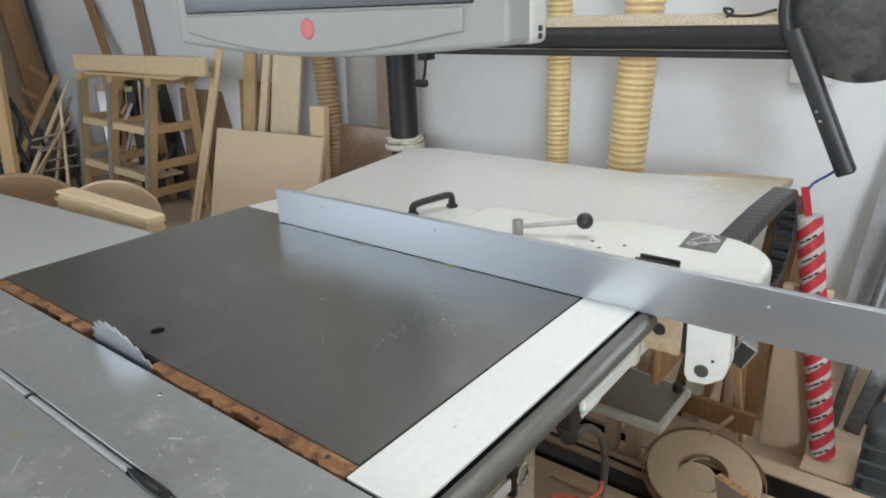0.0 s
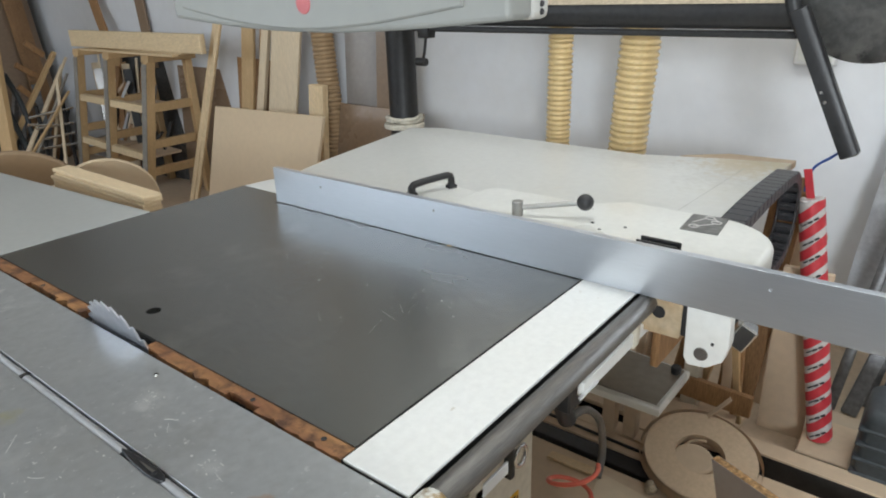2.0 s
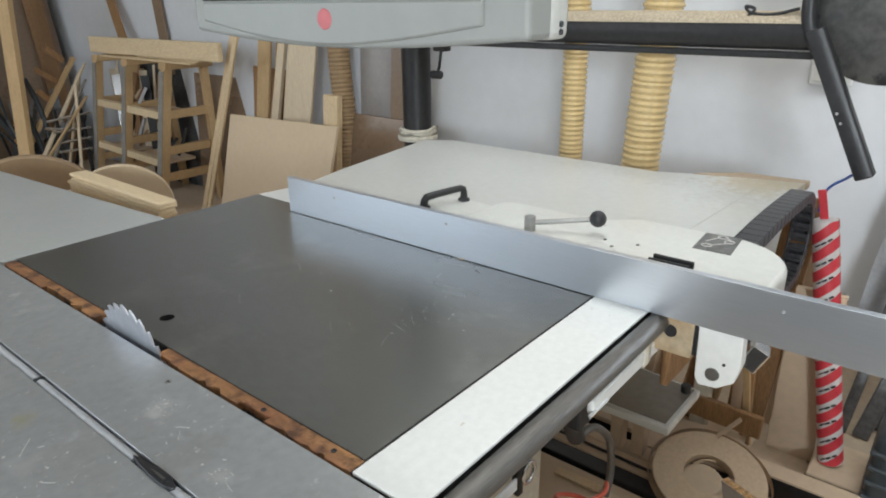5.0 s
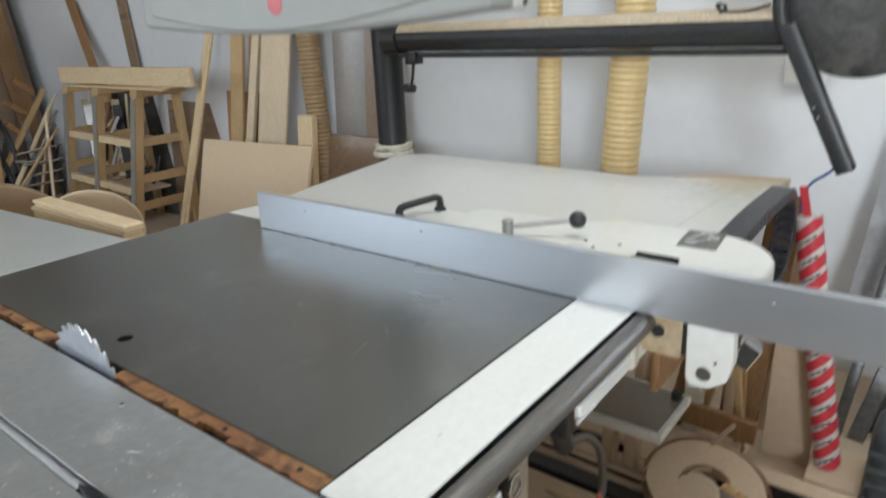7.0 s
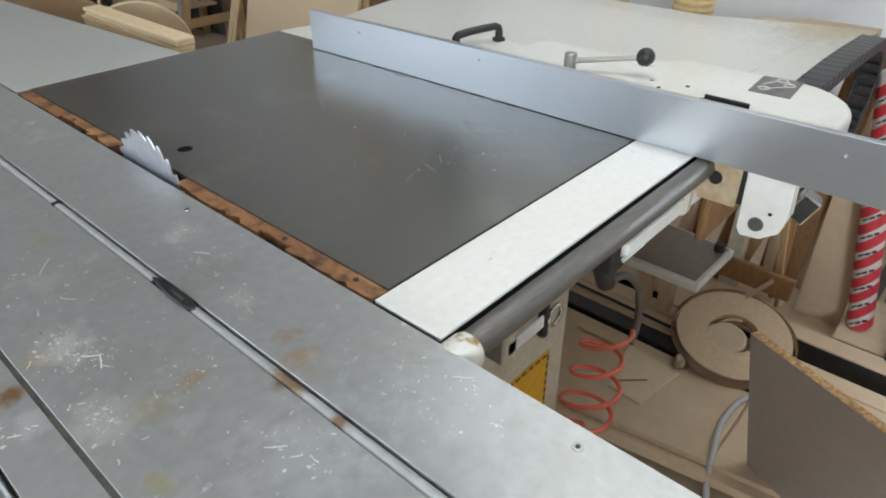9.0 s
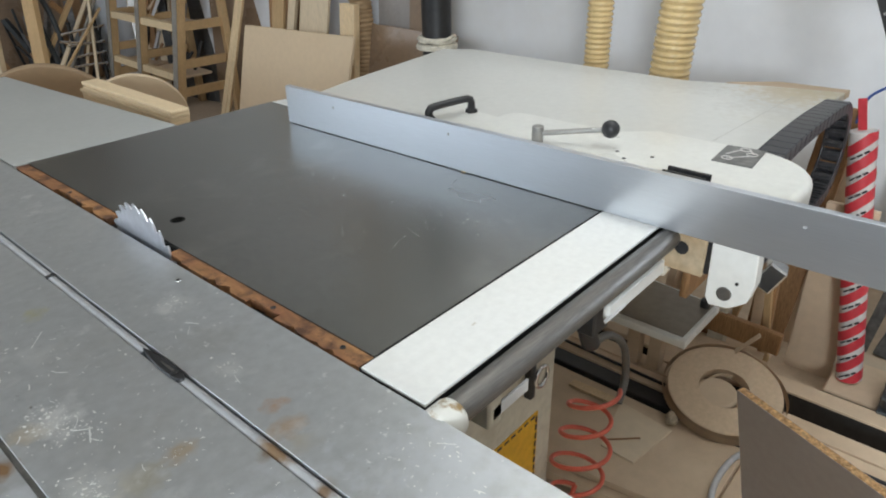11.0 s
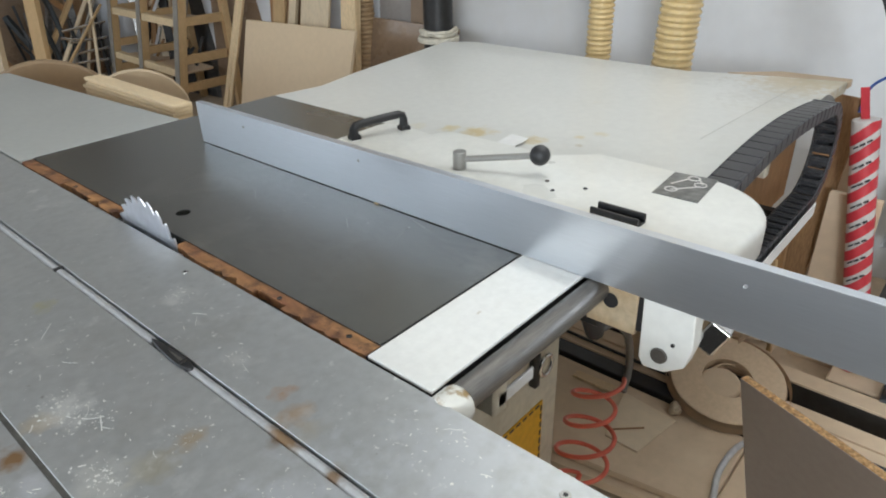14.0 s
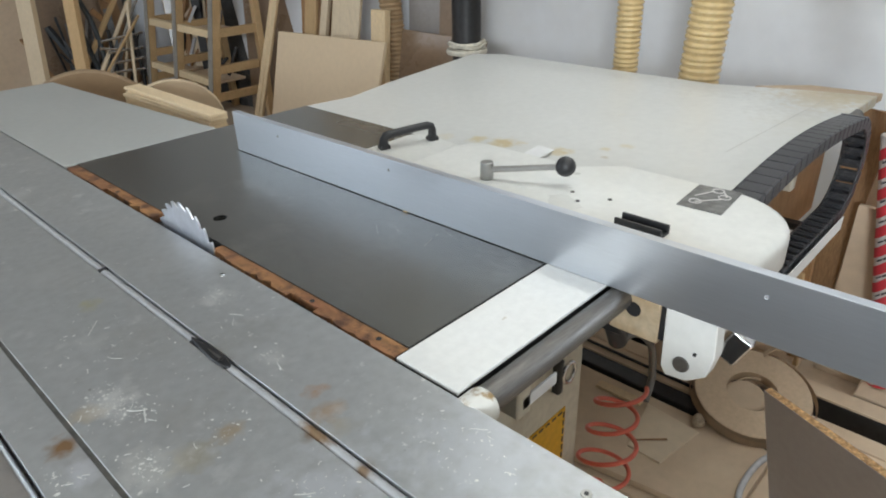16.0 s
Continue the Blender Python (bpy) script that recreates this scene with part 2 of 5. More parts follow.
M["insert"] = material("worn_plywood_insert", (0.20, 0.08, 0.04), (0.50, 0.26, 0.10), 0.6, 0, 16, stretch=(1, 0.3, 1), amount=1.0, fine=90, fine_amount=0.2, bump=0.4, dirt=(0.10, 0.045, 0.025), dirt_scale=24, dirt_at=(0.49, 0.63))
M["blade"] = material("saw_blade_steel", (0.72, 0.74, 0.80), (0.6, 0.62, 0.68), 0.35, 0.8, 14, fine_amount=0.05, bump=0.02)
M["pine"] = material("pine", (0.72, 0.55, 0.34), (0.60, 0.43, 0.24), 0.6, 0, 9, stretch=(4, 4, 0.5), fine=70, fine_amount=0.1, bump=0.15, island=0.15)
M["pine_long"] = material("pine_laid", (0.76, 0.60, 0.38), (0.67, 0.50, 0.30), 0.6, 0, 9, stretch=(4, 0.5, 4), fine=70, fine_amount=0.1, bump=0.15, island=0.12)
M["oak"] = material("brown_wood", (0.36, 0.20, 0.09), (0.25, 0.13, 0.06), 0.55, 0, 8, stretch=(4, 4, 0.5), fine=70, fine_amount=0.15, bump=0.15, island=0.2)
M["pale_ply"] = material("pale_plywood", (0.70, 0.57, 0.40), (0.62, 0.49, 0.33), 0.6, 0, 5, stretch=(3, 3, 0.5), fine=50, fine_amount=0.05, bump=0.06)
M["slat"] = material("planed_pale_slat", (0.79, 0.62, 0.40), (0.70, 0.53, 0.32), 0.6, 0, 6, stretch=(4, 0.4, 4), fine=60, fine_amount=0.05, bump=0.08, island=0.15)
M["dusty_hose"] = material("dusty_brown_duct", (0.36, 0.24, 0.13), (0.29, 0.19, 0.10), 0.6, 0, 6, fine=50, fine_amount=0.08, bump=0.08)
M["hazy_sheet"] = material("hazy_grey_sheet", (0.36, 0.33, 0.31), (0.44, 0.42, 0.41), 0.22, 0, 2, fine=40, fine_amount=0.03, bump=0.03)
M["rackwood"] = material("aged_pine", (0.62, 0.43, 0.23), (0.50, 0.33, 0.16), 0.65, 0, 9, stretch=(4, 4, 0.5), fine=50, fine_amount=0.06, bump=0.1, island=0.2)
M["mdf"] = material("mdf", (0.70, 0.55, 0.375), (0.67, 0.515, 0.35), 0.75, 0, 2, fine=35, fine_amount=0.015, bump=0.02, island=0.06)
M["dustwood"] = material("dusty_board", (0.67, 0.52, 0.37), (0.60, 0.455, 0.315), 0.85, 0, 2.5, fine=30, fine_amount=0.03, bump=0.08, dirt=(0.70, 0.56, 0.41), dirt_scale=2.5, island=0.16)
M["block"] = material("dusty_casting", (0.50, 0.40, 0.27), (0.40, 0.26, 0.13), 0.7, 0, 12, amount=0.9, fine=60, fine_amount=0.1, bump=0.1)
M["chip"] = material("raw_chipboard_edge", (0.60, 0.38, 0.18), (0.40, 0.21, 0.09), 0.85, 0, 90, amount=1.0, fine=200, fine_amount=0.3, bump=0.6)
M["disc"] = material("dull_brown_board", (0.34, 0.235, 0.14), (0.29, 0.195, 0.115), 0.6, 0, 3, fine=40, fine_amount=0.03, bump=0.03)
M["aged"] = material("grey_aged_edge", (0.30, 0.28, 0.25), (0.22, 0.20, 0.17), 0.7, 0, 8, fine_amount=0.1, bump=0.1)
M["seam"] = material("pale_grey_joint", (0.50, 0.49, 0.46), (0.60, 0.59, 0.56), 0.6, 0, 20, amount=1.0, fine_amount=0.05, bump=0)
M["panel_face"] = material("grey_panel_laminate", (0.42, 0.39, 0.39), (0.38, 0.35, 0.35), 0.22, 0, 2, fine=60, fine_amount=0.02, bump=0.02, specks=[((0.46, 0.42, 0.41), 5, 2, 0.5, 0.25, 0.6)])
M["chain"] = material("dusty_black_links", (0.038, 0.038, 0.043), (0.065, 0.065, 0.071), 0.36, 0, 9, fine_amount=0.1, bump=0.04, dirt=(0.16, 0.15, 0.14), dirt_scale=14, dirt_at=(0.6, 0.8), island=0.1)
M["grime"] = material("packed_grime", (0.13, 0.125, 0.115), (0.18, 0.17, 0.15), 0.8, 0, 18, fine_amount=0.15, bump=0.2)
M["pale_sheet"] = material("pale_thin_sheet", (0.76, 0.63, 0.47), (0.70, 0.57, 0.41), 0.8, 0, 4, fine=30, fine_amount=0.03, bump=0.05)
M["stand_top"] = material("worn_brown_grey_top", (0.30, 0.26, 0.21), (0.24, 0.20, 0.16), 0.4, 0.2, 4, fine=40, fine_amount=0.05, bump=0.03)
M["band"] = material("dusty_band", (0.64, 0.49, 0.34), (0.58, 0.43, 0.29), 0.8, 0, 6, fine=90, fine_amount=0.04, bump=0.1)
M["brown_sheet"] = material("brown_glossy_sheet", (0.26, 0.18, 0.12), (0.20, 0.135, 0.09), 0.3, 0, 2, fine=40, fine_amount=0.05, bump=0.03)
M["wall"] = material("white_plaster", (0.75, 0.76, 0.785), (0.715, 0.72, 0.74), 0.9, 0, 1.2, fine=14, fine_amount=0.012, bump=0.05, dirt=(0.70, 0.685, 0.66), dirt_scale=0.9, dirt_at=(0.55, 0.85))
M["floor"] = material("dusty_concrete", (0.60, 0.47, 0.34), (0.52, 0.405, 0.285), 0.9, 0, 1.5, fine=30, fine_amount=0.05, bump=0.1, dirt=(0.54, 0.445, 0.335), dirt_scale=1.5)
M["wall_grey"] = material("grey_plaster", (0.34, 0.33, 0.31), (0.28, 0.27, 0.25), 0.9, 0, 1.2, fine=14, fine_amount=0.03, bump=0.05)
M["ceiling"] = material("ceiling_paint", (0.7, 0.7, 0.69), None, 0.9, 0, 1, amount=0.2, fine_amount=0.02, bump=0.05)
M["hose"] = material("ribbed_yellow_duct", (0.71, 0.53, 0.27), (0.60, 0.43, 0.19), 0.28, 0, 6, fine=50, fine_amount=0.05, bump=0.03, coat=0.4)
M["coral"] = material("coral_air_hose", (0.75, 0.16, 0.10), (0.62, 0.11, 0.07), 0.32, 0, 12, fine_amount=0.05, bump=0.02)
M["yellow"] = material("yellow_label", (0.78, 0.44, 0.03), (0.70, 0.37, 0.03), 0.5, 0, 12, fine_amount=0.06, bump=0.02)
M["panel_grey"] = material("grey_panel_plastic", (0.33, 0.34, 0.325), (0.30, 0.31, 0.295), 0.5, 0, 3, fine=40, fine_amount=0.012, bump=0.008)
M["panel_light"] = material("light_grey_plastic", (0.60, 0.60, 0.57), (0.54, 0.54, 0.51), 0.45, 0, 3, fine=90, fine_amount=0.03, bump=0.04, dirt=(0.25, 0.23, 0.2), dirt_scale=14, dirt_at=(0.68, 0.78))
M["screen"] = material("dark_screen_glass", (0.030, 0.034, 0.045), (0.04, 0.044, 0.055), 0.12, 0, 3, fine_amount=0.02, bump=0.0)
M["red"] = material("red_plastic", (0.60, 0.045, 0.06), (0.5, 0.035, 0.05), 0.45, 0, 8, fine_amount=0.05, bump=0.02)
M["red_mark"] = material("faded_red_print", (0.55, 0.16, 0.17), (0.48, 0.12, 0.13), 0.5, 0, 20, fine_amount=0.05, bump=0.02)
M["tapewhite"] = material("white_wrapping", (0.66, 0.63, 0.61), (0.56, 0.53, 0.51), 0.4, 0, 8, fine_amount=0.05, bump=0.1)
M["ink"] = material("dark_print", (0.04, 0.04, 0.045), None, 0.5, 0, 8, fine_amount=0.05, bump=0.0)
M["label"] = material("dark_grey_label", (0.16, 0.16, 0.155), (0.24, 0.235, 0.225), 0.4, 0.2, 30, fine_amount=0.2, bump=0.05)
M["scratch"] = material("bare_scratch", (0.88, 0.88, 0.85), (0.70, 0.70, 0.67), 0.6, 0.0, 60, fine_amount=0.1, bump=0)
M["iron_scratch"] = material("faint_scratch", (0.42, 0.415, 0.40), (0.36, 0.355, 0.34), 0.45, 0.5, 60, fine_amount=0.1, bump=0)
M["paper"] = material("white_paper", (0.82, 0.82, 0.82), None, 0.7, 0, 5, amount=0.1, fine_amount=0.02, bump=0.02)
M["rope"] = material("pale_rope", (0.60, 0.56, 0.47), (0.48, 0.43, 0.35), 0.85, 0, 30, fine_amount=0.15, bump=0.3)
M["blue"] = material("blue_cord", (0.05, 0.12, 0.42), None, 0.5, 0, 10, bump=0.05)
M["jug"] = material("dark_canister", (0.045, 0.055, 0.062), (0.07, 0.078, 0.085), 0.45, 0, 5, fine_amount=0.1, bump=0.06)
M["film"] = material("grey_plastic_film", (0.55, 0.55, 0.57), (0.45, 0.45, 0.47), 0.35, 0, 5, fine_amount=0.06, bump=0.3)
M["grey_metal"] = material("grey_metal_bar", (0.20, 0.20, 0.205), (0.13, 0.13, 0.135), 0.45, 0.5, 6, fine_amount=0.15, bump=0.06, island=0.3)
M["tube"] = bpy.data.materials.new("lit_tube")
M["tube"].use_nodes = True
M["tube"].node_tree.nodes["Principled BSDF"].inputs["Emission Color"].default_value = (0.97, 1, 0.97, 1)
M["tube"].node_tree.nodes["Principled BSDF"].inputs["Emission Strength"].default_value = 6

# ---- building helpers ----


def mesh(name, bm, mat, smooth=True):
    bmesh.ops.recalc_face_normals(bm, faces=bm.faces)
    for f in bm.faces:
        f.smooth = smooth
    for e in bm.edges:
        if len(e.link_faces) == 2:
            a, b = (f.calc_area() for f in e.link_faces)
            angle = e.calc_face_angle(0)
            e.smooth = angle < radians(10) or (angle < radians(52) and min(a, b) > 0.12 * max(a, b))
    me = bpy.data.meshes.new(name)
    bm.to_mesh(me)
    bm.free()
    for m in mat if isinstance(mat, (list, tuple)) else [mat]:
        me.materials.append(m)
    return me


def thing(name, at, label, category, group="", kind=""):
    ob = new(name)
    ob.location = at
    ob.empty_display_size = 0.05
    return tagged(ob, label, category, group, kind)


def base_of(ob):
    p = Vector((0, 0, 0))
    while ob:
        p += Vector(ob.location)
        ob = ob.parent
    return p


def part(name, bm, mat, parent, label=""):
    """One mesh under a thing or a part; bm is in world metres."""
    bmesh.ops.translate(bm, verts=bm.verts, vec=-base_of(parent))
    ob = new(name, mesh(name, bm, mat))
    ob.parent = parent
    return tagged(ob, label)


def solo(name, bm, mat, at, label, category, group="", kind=""):
    """A thing of one mesh, with its origin at its base."""
    bmesh.ops.translate(bm, verts=bm.verts, vec=-Vector(at))
    ob = new(name, mesh(name, bm, mat))
    ob.location = at
    return tagged(ob, label, category, group, kind)


def box(x0, x1, y0, y1, z0, z1, bevel=0.002, seg=1, bm=None, m=None, mi=0):
    out = bm or bmesh.new()
    g = bmesh.ops.create_cube(out, size=1, matrix=Matrix.LocRotScale(((x0 + x1) / 2, (y0 + y1) / 2, (z0 + z1) / 2), None, (abs(x1 - x0), abs(y1 - y0), abs(z1 - z0))))
    vs = g["verts"]
    fs = list({f for v in vs for f in v.link_faces})
    if bevel:
        es = list({e for v in vs for e in v.link_edges})
        r = bmesh.ops.bevel(out, geom=es, offset=bevel, segments=seg, profile=0.5, affect="EDGES")
        fs = [f for f in out.faces if f.is_valid and (f in r["faces"] or f in fs)]
        vs = list({v for f in fs for v in f.verts})
    for f in fs:
        f.material_index = mi
    if m is not None:
        bmesh.ops.transform(out, matrix=m, verts=vs)
    return out


def beam(a, b, w, h, bevel=0.002, up=(0, 0, 1), bm=None, mi=0):
    """A straight bar from a to b, w across and h in the direction of up."""
    a, b = Vector(a), Vector(b)
    d = (b - a).normalized()
    u = Vector(up) - d * d.dot(Vector(up))
    if u.length < 1e-3:
        u = Vector((1, 0, 0)) - d * d.x
    u.normalize()
    s = d.cross(u)
    m = Matrix((s, d, u)).transposed().to_4x4()
    m.translation = (a + b) / 2
    return box(-w / 2, w / 2, -(b - a).length / 2, (b - a).length / 2, -h / 2, h / 2, bevel, 1, bm, m, mi)


def rod(a, b, r, seg=20, bm=None, bevel=0.0, r2=None):
    out = bm or bmesh.new()
    a, b = Vector(a), Vector(b)
    q = (b - a).to_track_quat("Z", "Y").to_matrix().to_4x4()
    q.translation = (a + b) / 2
    g = bmesh.ops.create_cone(out, cap_ends=True, segments=seg, radius1=r, radius2=r if r2 is None else r2, depth=(b - a).length, matrix=q)
    if bevel:
        caps = [e for v in g["verts"] for e in v.link_edges if len(e.link_faces) == 2 and {len(f.verts) for f in e.link_faces} == {4, seg}]
        bmesh.ops.bevel(out, geom=list(set(caps)), offset=bevel, segments=3, profile=0.5, affect="EDGES")
    return out


def lathe(profile, centre, axis=(0, 0, 1), seg=28):
    """A solid of revolution: profile of (radius, height) pairs along the axis."""
    bm = bmesh.new()
    q = Vector(axis).to_track_quat("Z", "Y").to_matrix().to_4x4()
    q.translation = centre
    rings = []
    for r, h in profile:
        rings.append([bm.verts.new(q @ Vector((r * math.cos(2 * math.pi * k / seg), r * math.sin(2 * math.pi * k / seg), h))) for k in range(seg)])
    for a, b in zip(rings, rings[1:]):
        for k in range(seg):
            bm.faces.new((a[k], a[(k + 1) % seg], b[(k + 1) % seg], b[k]))
    bm.faces.new(rings[0])
    bm.faces.new(rings[-1])
    return bm


def sweep(points, r, seg=10):
    """A round cord through the points."""
    bm = bmesh.new()
    pts = [Vector(p) for p in points]
    rings = []
    side = None
    for k, p in enumerate(pts):
        d = (pts[min(k + 1, len(pts) - 1)] - pts[max(k - 1, 0)]).normalized()
        if side is None:
            side = d.orthogonal().normalized()
        side = (side - d * side.dot(d)).normalized()
        other = d.cross(side)
        rad = r[k] if isinstance(r, (list, tuple)) else r
        rings.append([bm.verts.new(p + rad * (math.cos(2 * math.pi * j / seg) * side + math.sin(2 * math.pi * j / seg) * other)) for j in range(seg)])
    for a, b in zip(rings, rings[1:]):
        for j in range(seg):
            bm.faces.new((a[j], a[(j + 1) % seg], b[(j + 1) % seg], b[j]))
    bm.faces.new(rings[0])
    bm.faces.new(rings[-1])
    return bm


def prism(outline, z0, z1, bevel=0.0, seg=2):
    """An upright solid over a plan outline."""
    bm = bmesh.new()
    low = bm.faces.new([bm.verts.new((x, y, z0)) for x, y in outline])
    r = bmesh.ops.extrude_face_region(bm, geom=[low])
    bmesh.ops.translate(bm, verts=[v for v in r["geom"] if isinstance(v, bmesh.types.BMVert)], vec=(0, 0, z1 - z0))
    if bevel:
        es = [e for e in bm.edges if all(abs(v.co.z - z1) < 1e-6 for v in e.verts)]
        bmesh.ops.bevel(bm, geom=es, offset=bevel, segments=seg, profile=0.5, affect="EDGES")
    return bm


def smooth_path(points, n=8):
    """Catmull-Rom through the points."""
    p = [Vector(q) for q in points]
    p = [2 * p[0] - p[1]] + p + [2 * p[-1] - p[-2]]
    out = []
    for k in range(1, len(p) - 2):
        for j in range(n):
            t = j / n
            a, b, c, d = p[k - 1], p[k], p[k + 1], p[k + 2]
            out.append(0.5 * (2 * b + (c - a) * t + (2 * a - 5 * b + 4 * c - d) * t * t + (3 * b - a - 3 * c + d) * t ** 3))
    return out + [p[-2]]


TOP = 0.9  # height of the saw table
WX = 2.45  # face of the wall behind the saw

# ---- structure ----
X0, Y0, Y1, ZC = -3.5, -3.2, 6.9, 3.4
solo("floor", box(X0 - 0.2, WX + 0.2, Y0 - 0.2, Y1 + 0.2, -0.15, 0, 0), M["floor"], (0, 0, 0), "dusty beige concrete workshop floor", "floor", kind="structure")
solo("ceiling", box(X0 - 0.2, WX + 0.2, Y0 - 0.2, Y1 + 0.2, ZC, ZC + 0.15, 0), M["ceiling"], (0, 0, ZC), "plain pale painted ceiling", "ceiling", kind="structure")
solo("wall_east", box(WX, WX + 0.2, Y0, Y1, 0, ZC, 0), M["wall"], (WX, 0, 0), "white plastered workshop wall with grey stains", "wall", kind="structure")
solo("wall_north", box(X0, WX, Y1, Y1 + 0.2, 0, ZC, 0), M["wall_grey"], (0, Y1, 0), "dull grey plastered end wall behind stacked timber", "wall", kind="structure")
# never in view; its grey is chosen to dim what the fence mirrors
solo("wall_south", box(X0, WX, Y0 - 0.2, Y0, 0, ZC, 0), M["wall_grey"], (0, Y0, 0), "unseen wall behind the camera, greyed to darken the fence reflection", "wall", kind="structure")
bm = box(X0 - 0.2, X0, Y0, -3.1, 0, ZC, 0)
box(X0 - 0.2, X0, -2.0, 2.2, 0, ZC, 0, bm=bm)
box(X0 - 0.2, X0, 5.8, Y1, 0, ZC, 0, bm=bm)
box(X0 - 0.2, X0, -3.1, -2.0, 0, 1.45, 0, bm=bm)
box(X0 - 0.2, X0, -3.1, -2.0, 2.55, ZC, 0, bm=bm)
box(X0 - 0.2, X0, 2.2, 5.8, 0, 1.45, 0, bm=bm)
box(X0 - 0.2, X0, 2.2, 5.8, 2.85, ZC, 0, bm=bm)
solo("wall_west", bm, M["wall"], (X0, 0, 0), "white plastered wall with two window openings", "wall", kind="structure")
# unseen fixtures added around the overhead fill lamps
for tx, ty, watts in ADDED_TUBES:
    lamp = thing("added_ceiling_light", (tx, ty, 3.3), "unseen white fluorescent ceiling light, added as overhead fill", "ceiling light", "workshop ceiling lights")
    part("housing", box(tx - 0.16, tx + 0.16, ty - 0.8, ty + 0.8, 3.3, 3.4, 0.006), M["panel_light"], lamp)
    for off in (-0.07, 0.07):
        part("tube", rod((tx + off, ty - 0.75, 3.28), (tx + off, ty + 0.75, 3.28), 0.013, 12), M["tube"], lamp, "lit white tube")

# ---- panel saw ----
saw = thing("panel_saw", (0.3, 0.4, 0), "cream panel saw with grey cast-iron table and white extension", "table saw")
# cast-iron table, with the round hole
IX0, IX1, IY0, IY1 = 0.03, 0.702, 0.004, 1.15
bm = bmesh.new()
ring_c, ring_r, seg = Vector((0.087, 0.587)), 0.0135, 24
outer = [bm.verts.new((x, y, TOP)) for x, y in ((IX0, IY0), (IX1, IY0), (IX1, IY1), (IX0, IY1))]
hole = [bm.verts.new((ring_c.x + ring_r * math.cos(2 * math.pi * k / seg), ring_c.y + ring_r * math.sin(2 * math.pi * k / seg), TOP)) for k in range(seg)]
edges = [bm.edges.new((outer[k], outer[(k + 1) % 4])) for k in range(4)] + [bm.edges.new((hole[k], hole[(k + 1) % seg])) for k in range(seg)]
bmesh.ops.triangle_fill(bm, use_beauty=True, edges=edges)
for f in [f for f in bm.faces if all((v.co.xy - ring_c).length < ring_r * 1.01 for v in f.verts)]:
    bm.faces.remove(f)
r = bmesh.ops.extrude_face_region(bm, geom=list(bm.faces))
bmesh.ops.translate(bm, verts=[v for v in r["geom"] if isinstance(v, bmesh.types.BMVert)], vec=(0, 0, -0.04))
part("iron_table", bm, M["iron"], saw, "grey machined cast-iron table top, scuffed")
part("hole_sleeve", lathe([(0.013, -0.06), (0.013, -0.03)], (0.087, 0.587, TOP)), M["black"], saw)
# scratches on the iron
rng = random.Random(77)
bm = bmesh.new()
for nx, ny, spread, count in ((0.42, 0.20, 0.05, 34), (0.36, 0.42, 0.10, 26), (0.52, 0.12, 0.05, 16), (0.25, 0.75, 0.15, 16)):
    for k in range(count):
        x, y = rng.gauss(nx, spread), rng.gauss(ny, spread)
        if not (0.05 < x < 0.69 and 0.02 < y < 1.1) or (Vector((x, y)) - ring_c).length < 0.03:
            continue
        a, r_ = rng.uniform(0, 3), abs(rng.gauss(0.0, 0.0009)) + 0.0004
        bm.faces.new([bm.verts.new((x + r_ * rng.uniform(0.3, 1.6) * math.cos(a + q), y + r_ * rng.uniform(0.3, 1.6) * math.sin(a + q), TOP + 0.0002)) for q in (0, 1.2, 2.3, 3.5, 4.9)])
for k in range(9):
    x, y, a, ln = rng.uniform(0.1, 0.62), rng.uniform(0.08, 0.7), rng.uniform(0.3, 1.9), rng.uniform(0.01, 0.05)
    beam((x, y, TOP + 0.0001), (x + ln * math.cos(a), y + ln * math.sin(a), TOP + 0.0001), rng.uniform(0.0003, 0.0006), 0.0002, 0, bm=bm)
tagged(part("scratch", bm, M["iron_scratch"], saw, "faint pale scratches and flecks"), kind="stuff")
# worn plywood insert along the blade, in pieces with a chipped edge
rng = random.Random(4)
pieces = [(0.004, 0.1768, 0.001), (0.1772, 0.2458, 0.012), (0.2462, 0.44, 0.003), (0.4404, 0.478, 0.009), (0.70, 0.80, 0.001), (0.80, 0.93, 0.010), (0.932, 1.148, 0.0005)]
for y0, y1, inset in pieces:
    n = max(10, int((y1 - y0) / 0.006))
    left = []
    for k in range(n + 1):
        y = y0 + (y1 - y0) * k / n
        bite = max(0.0, noise.noise((y * 38, inset * 50, 0.3)) - 0.12) * 0.022 + max(0.0, noise.noise((y * 140, 7.7, 0.3))) * 0.004
        left.append((min(0.024, inset + bite), y))
    outline = [(0.0285, y0), (0.0285, y1)] + left[::-1]
    part("insert_strip", prism(outline, TOP - 0.016, TOP - 0.0015), M["insert"], saw, "orange-brown chipped plywood insert strip")
for y in (0.05, 0.20, 0.89):
    part("screw", lathe([(0.0042, 0), (0.004, 0.0008), (0.0022, 0.0002)], (0.018, y, TOP - 0.0012), seg=12), M["black_metal"], saw)
part("blade_well", box(-0.003, 0.029, 0.0, 1.15, TOP - 0.05, TOP - 0.018, 0), M["black"], saw)


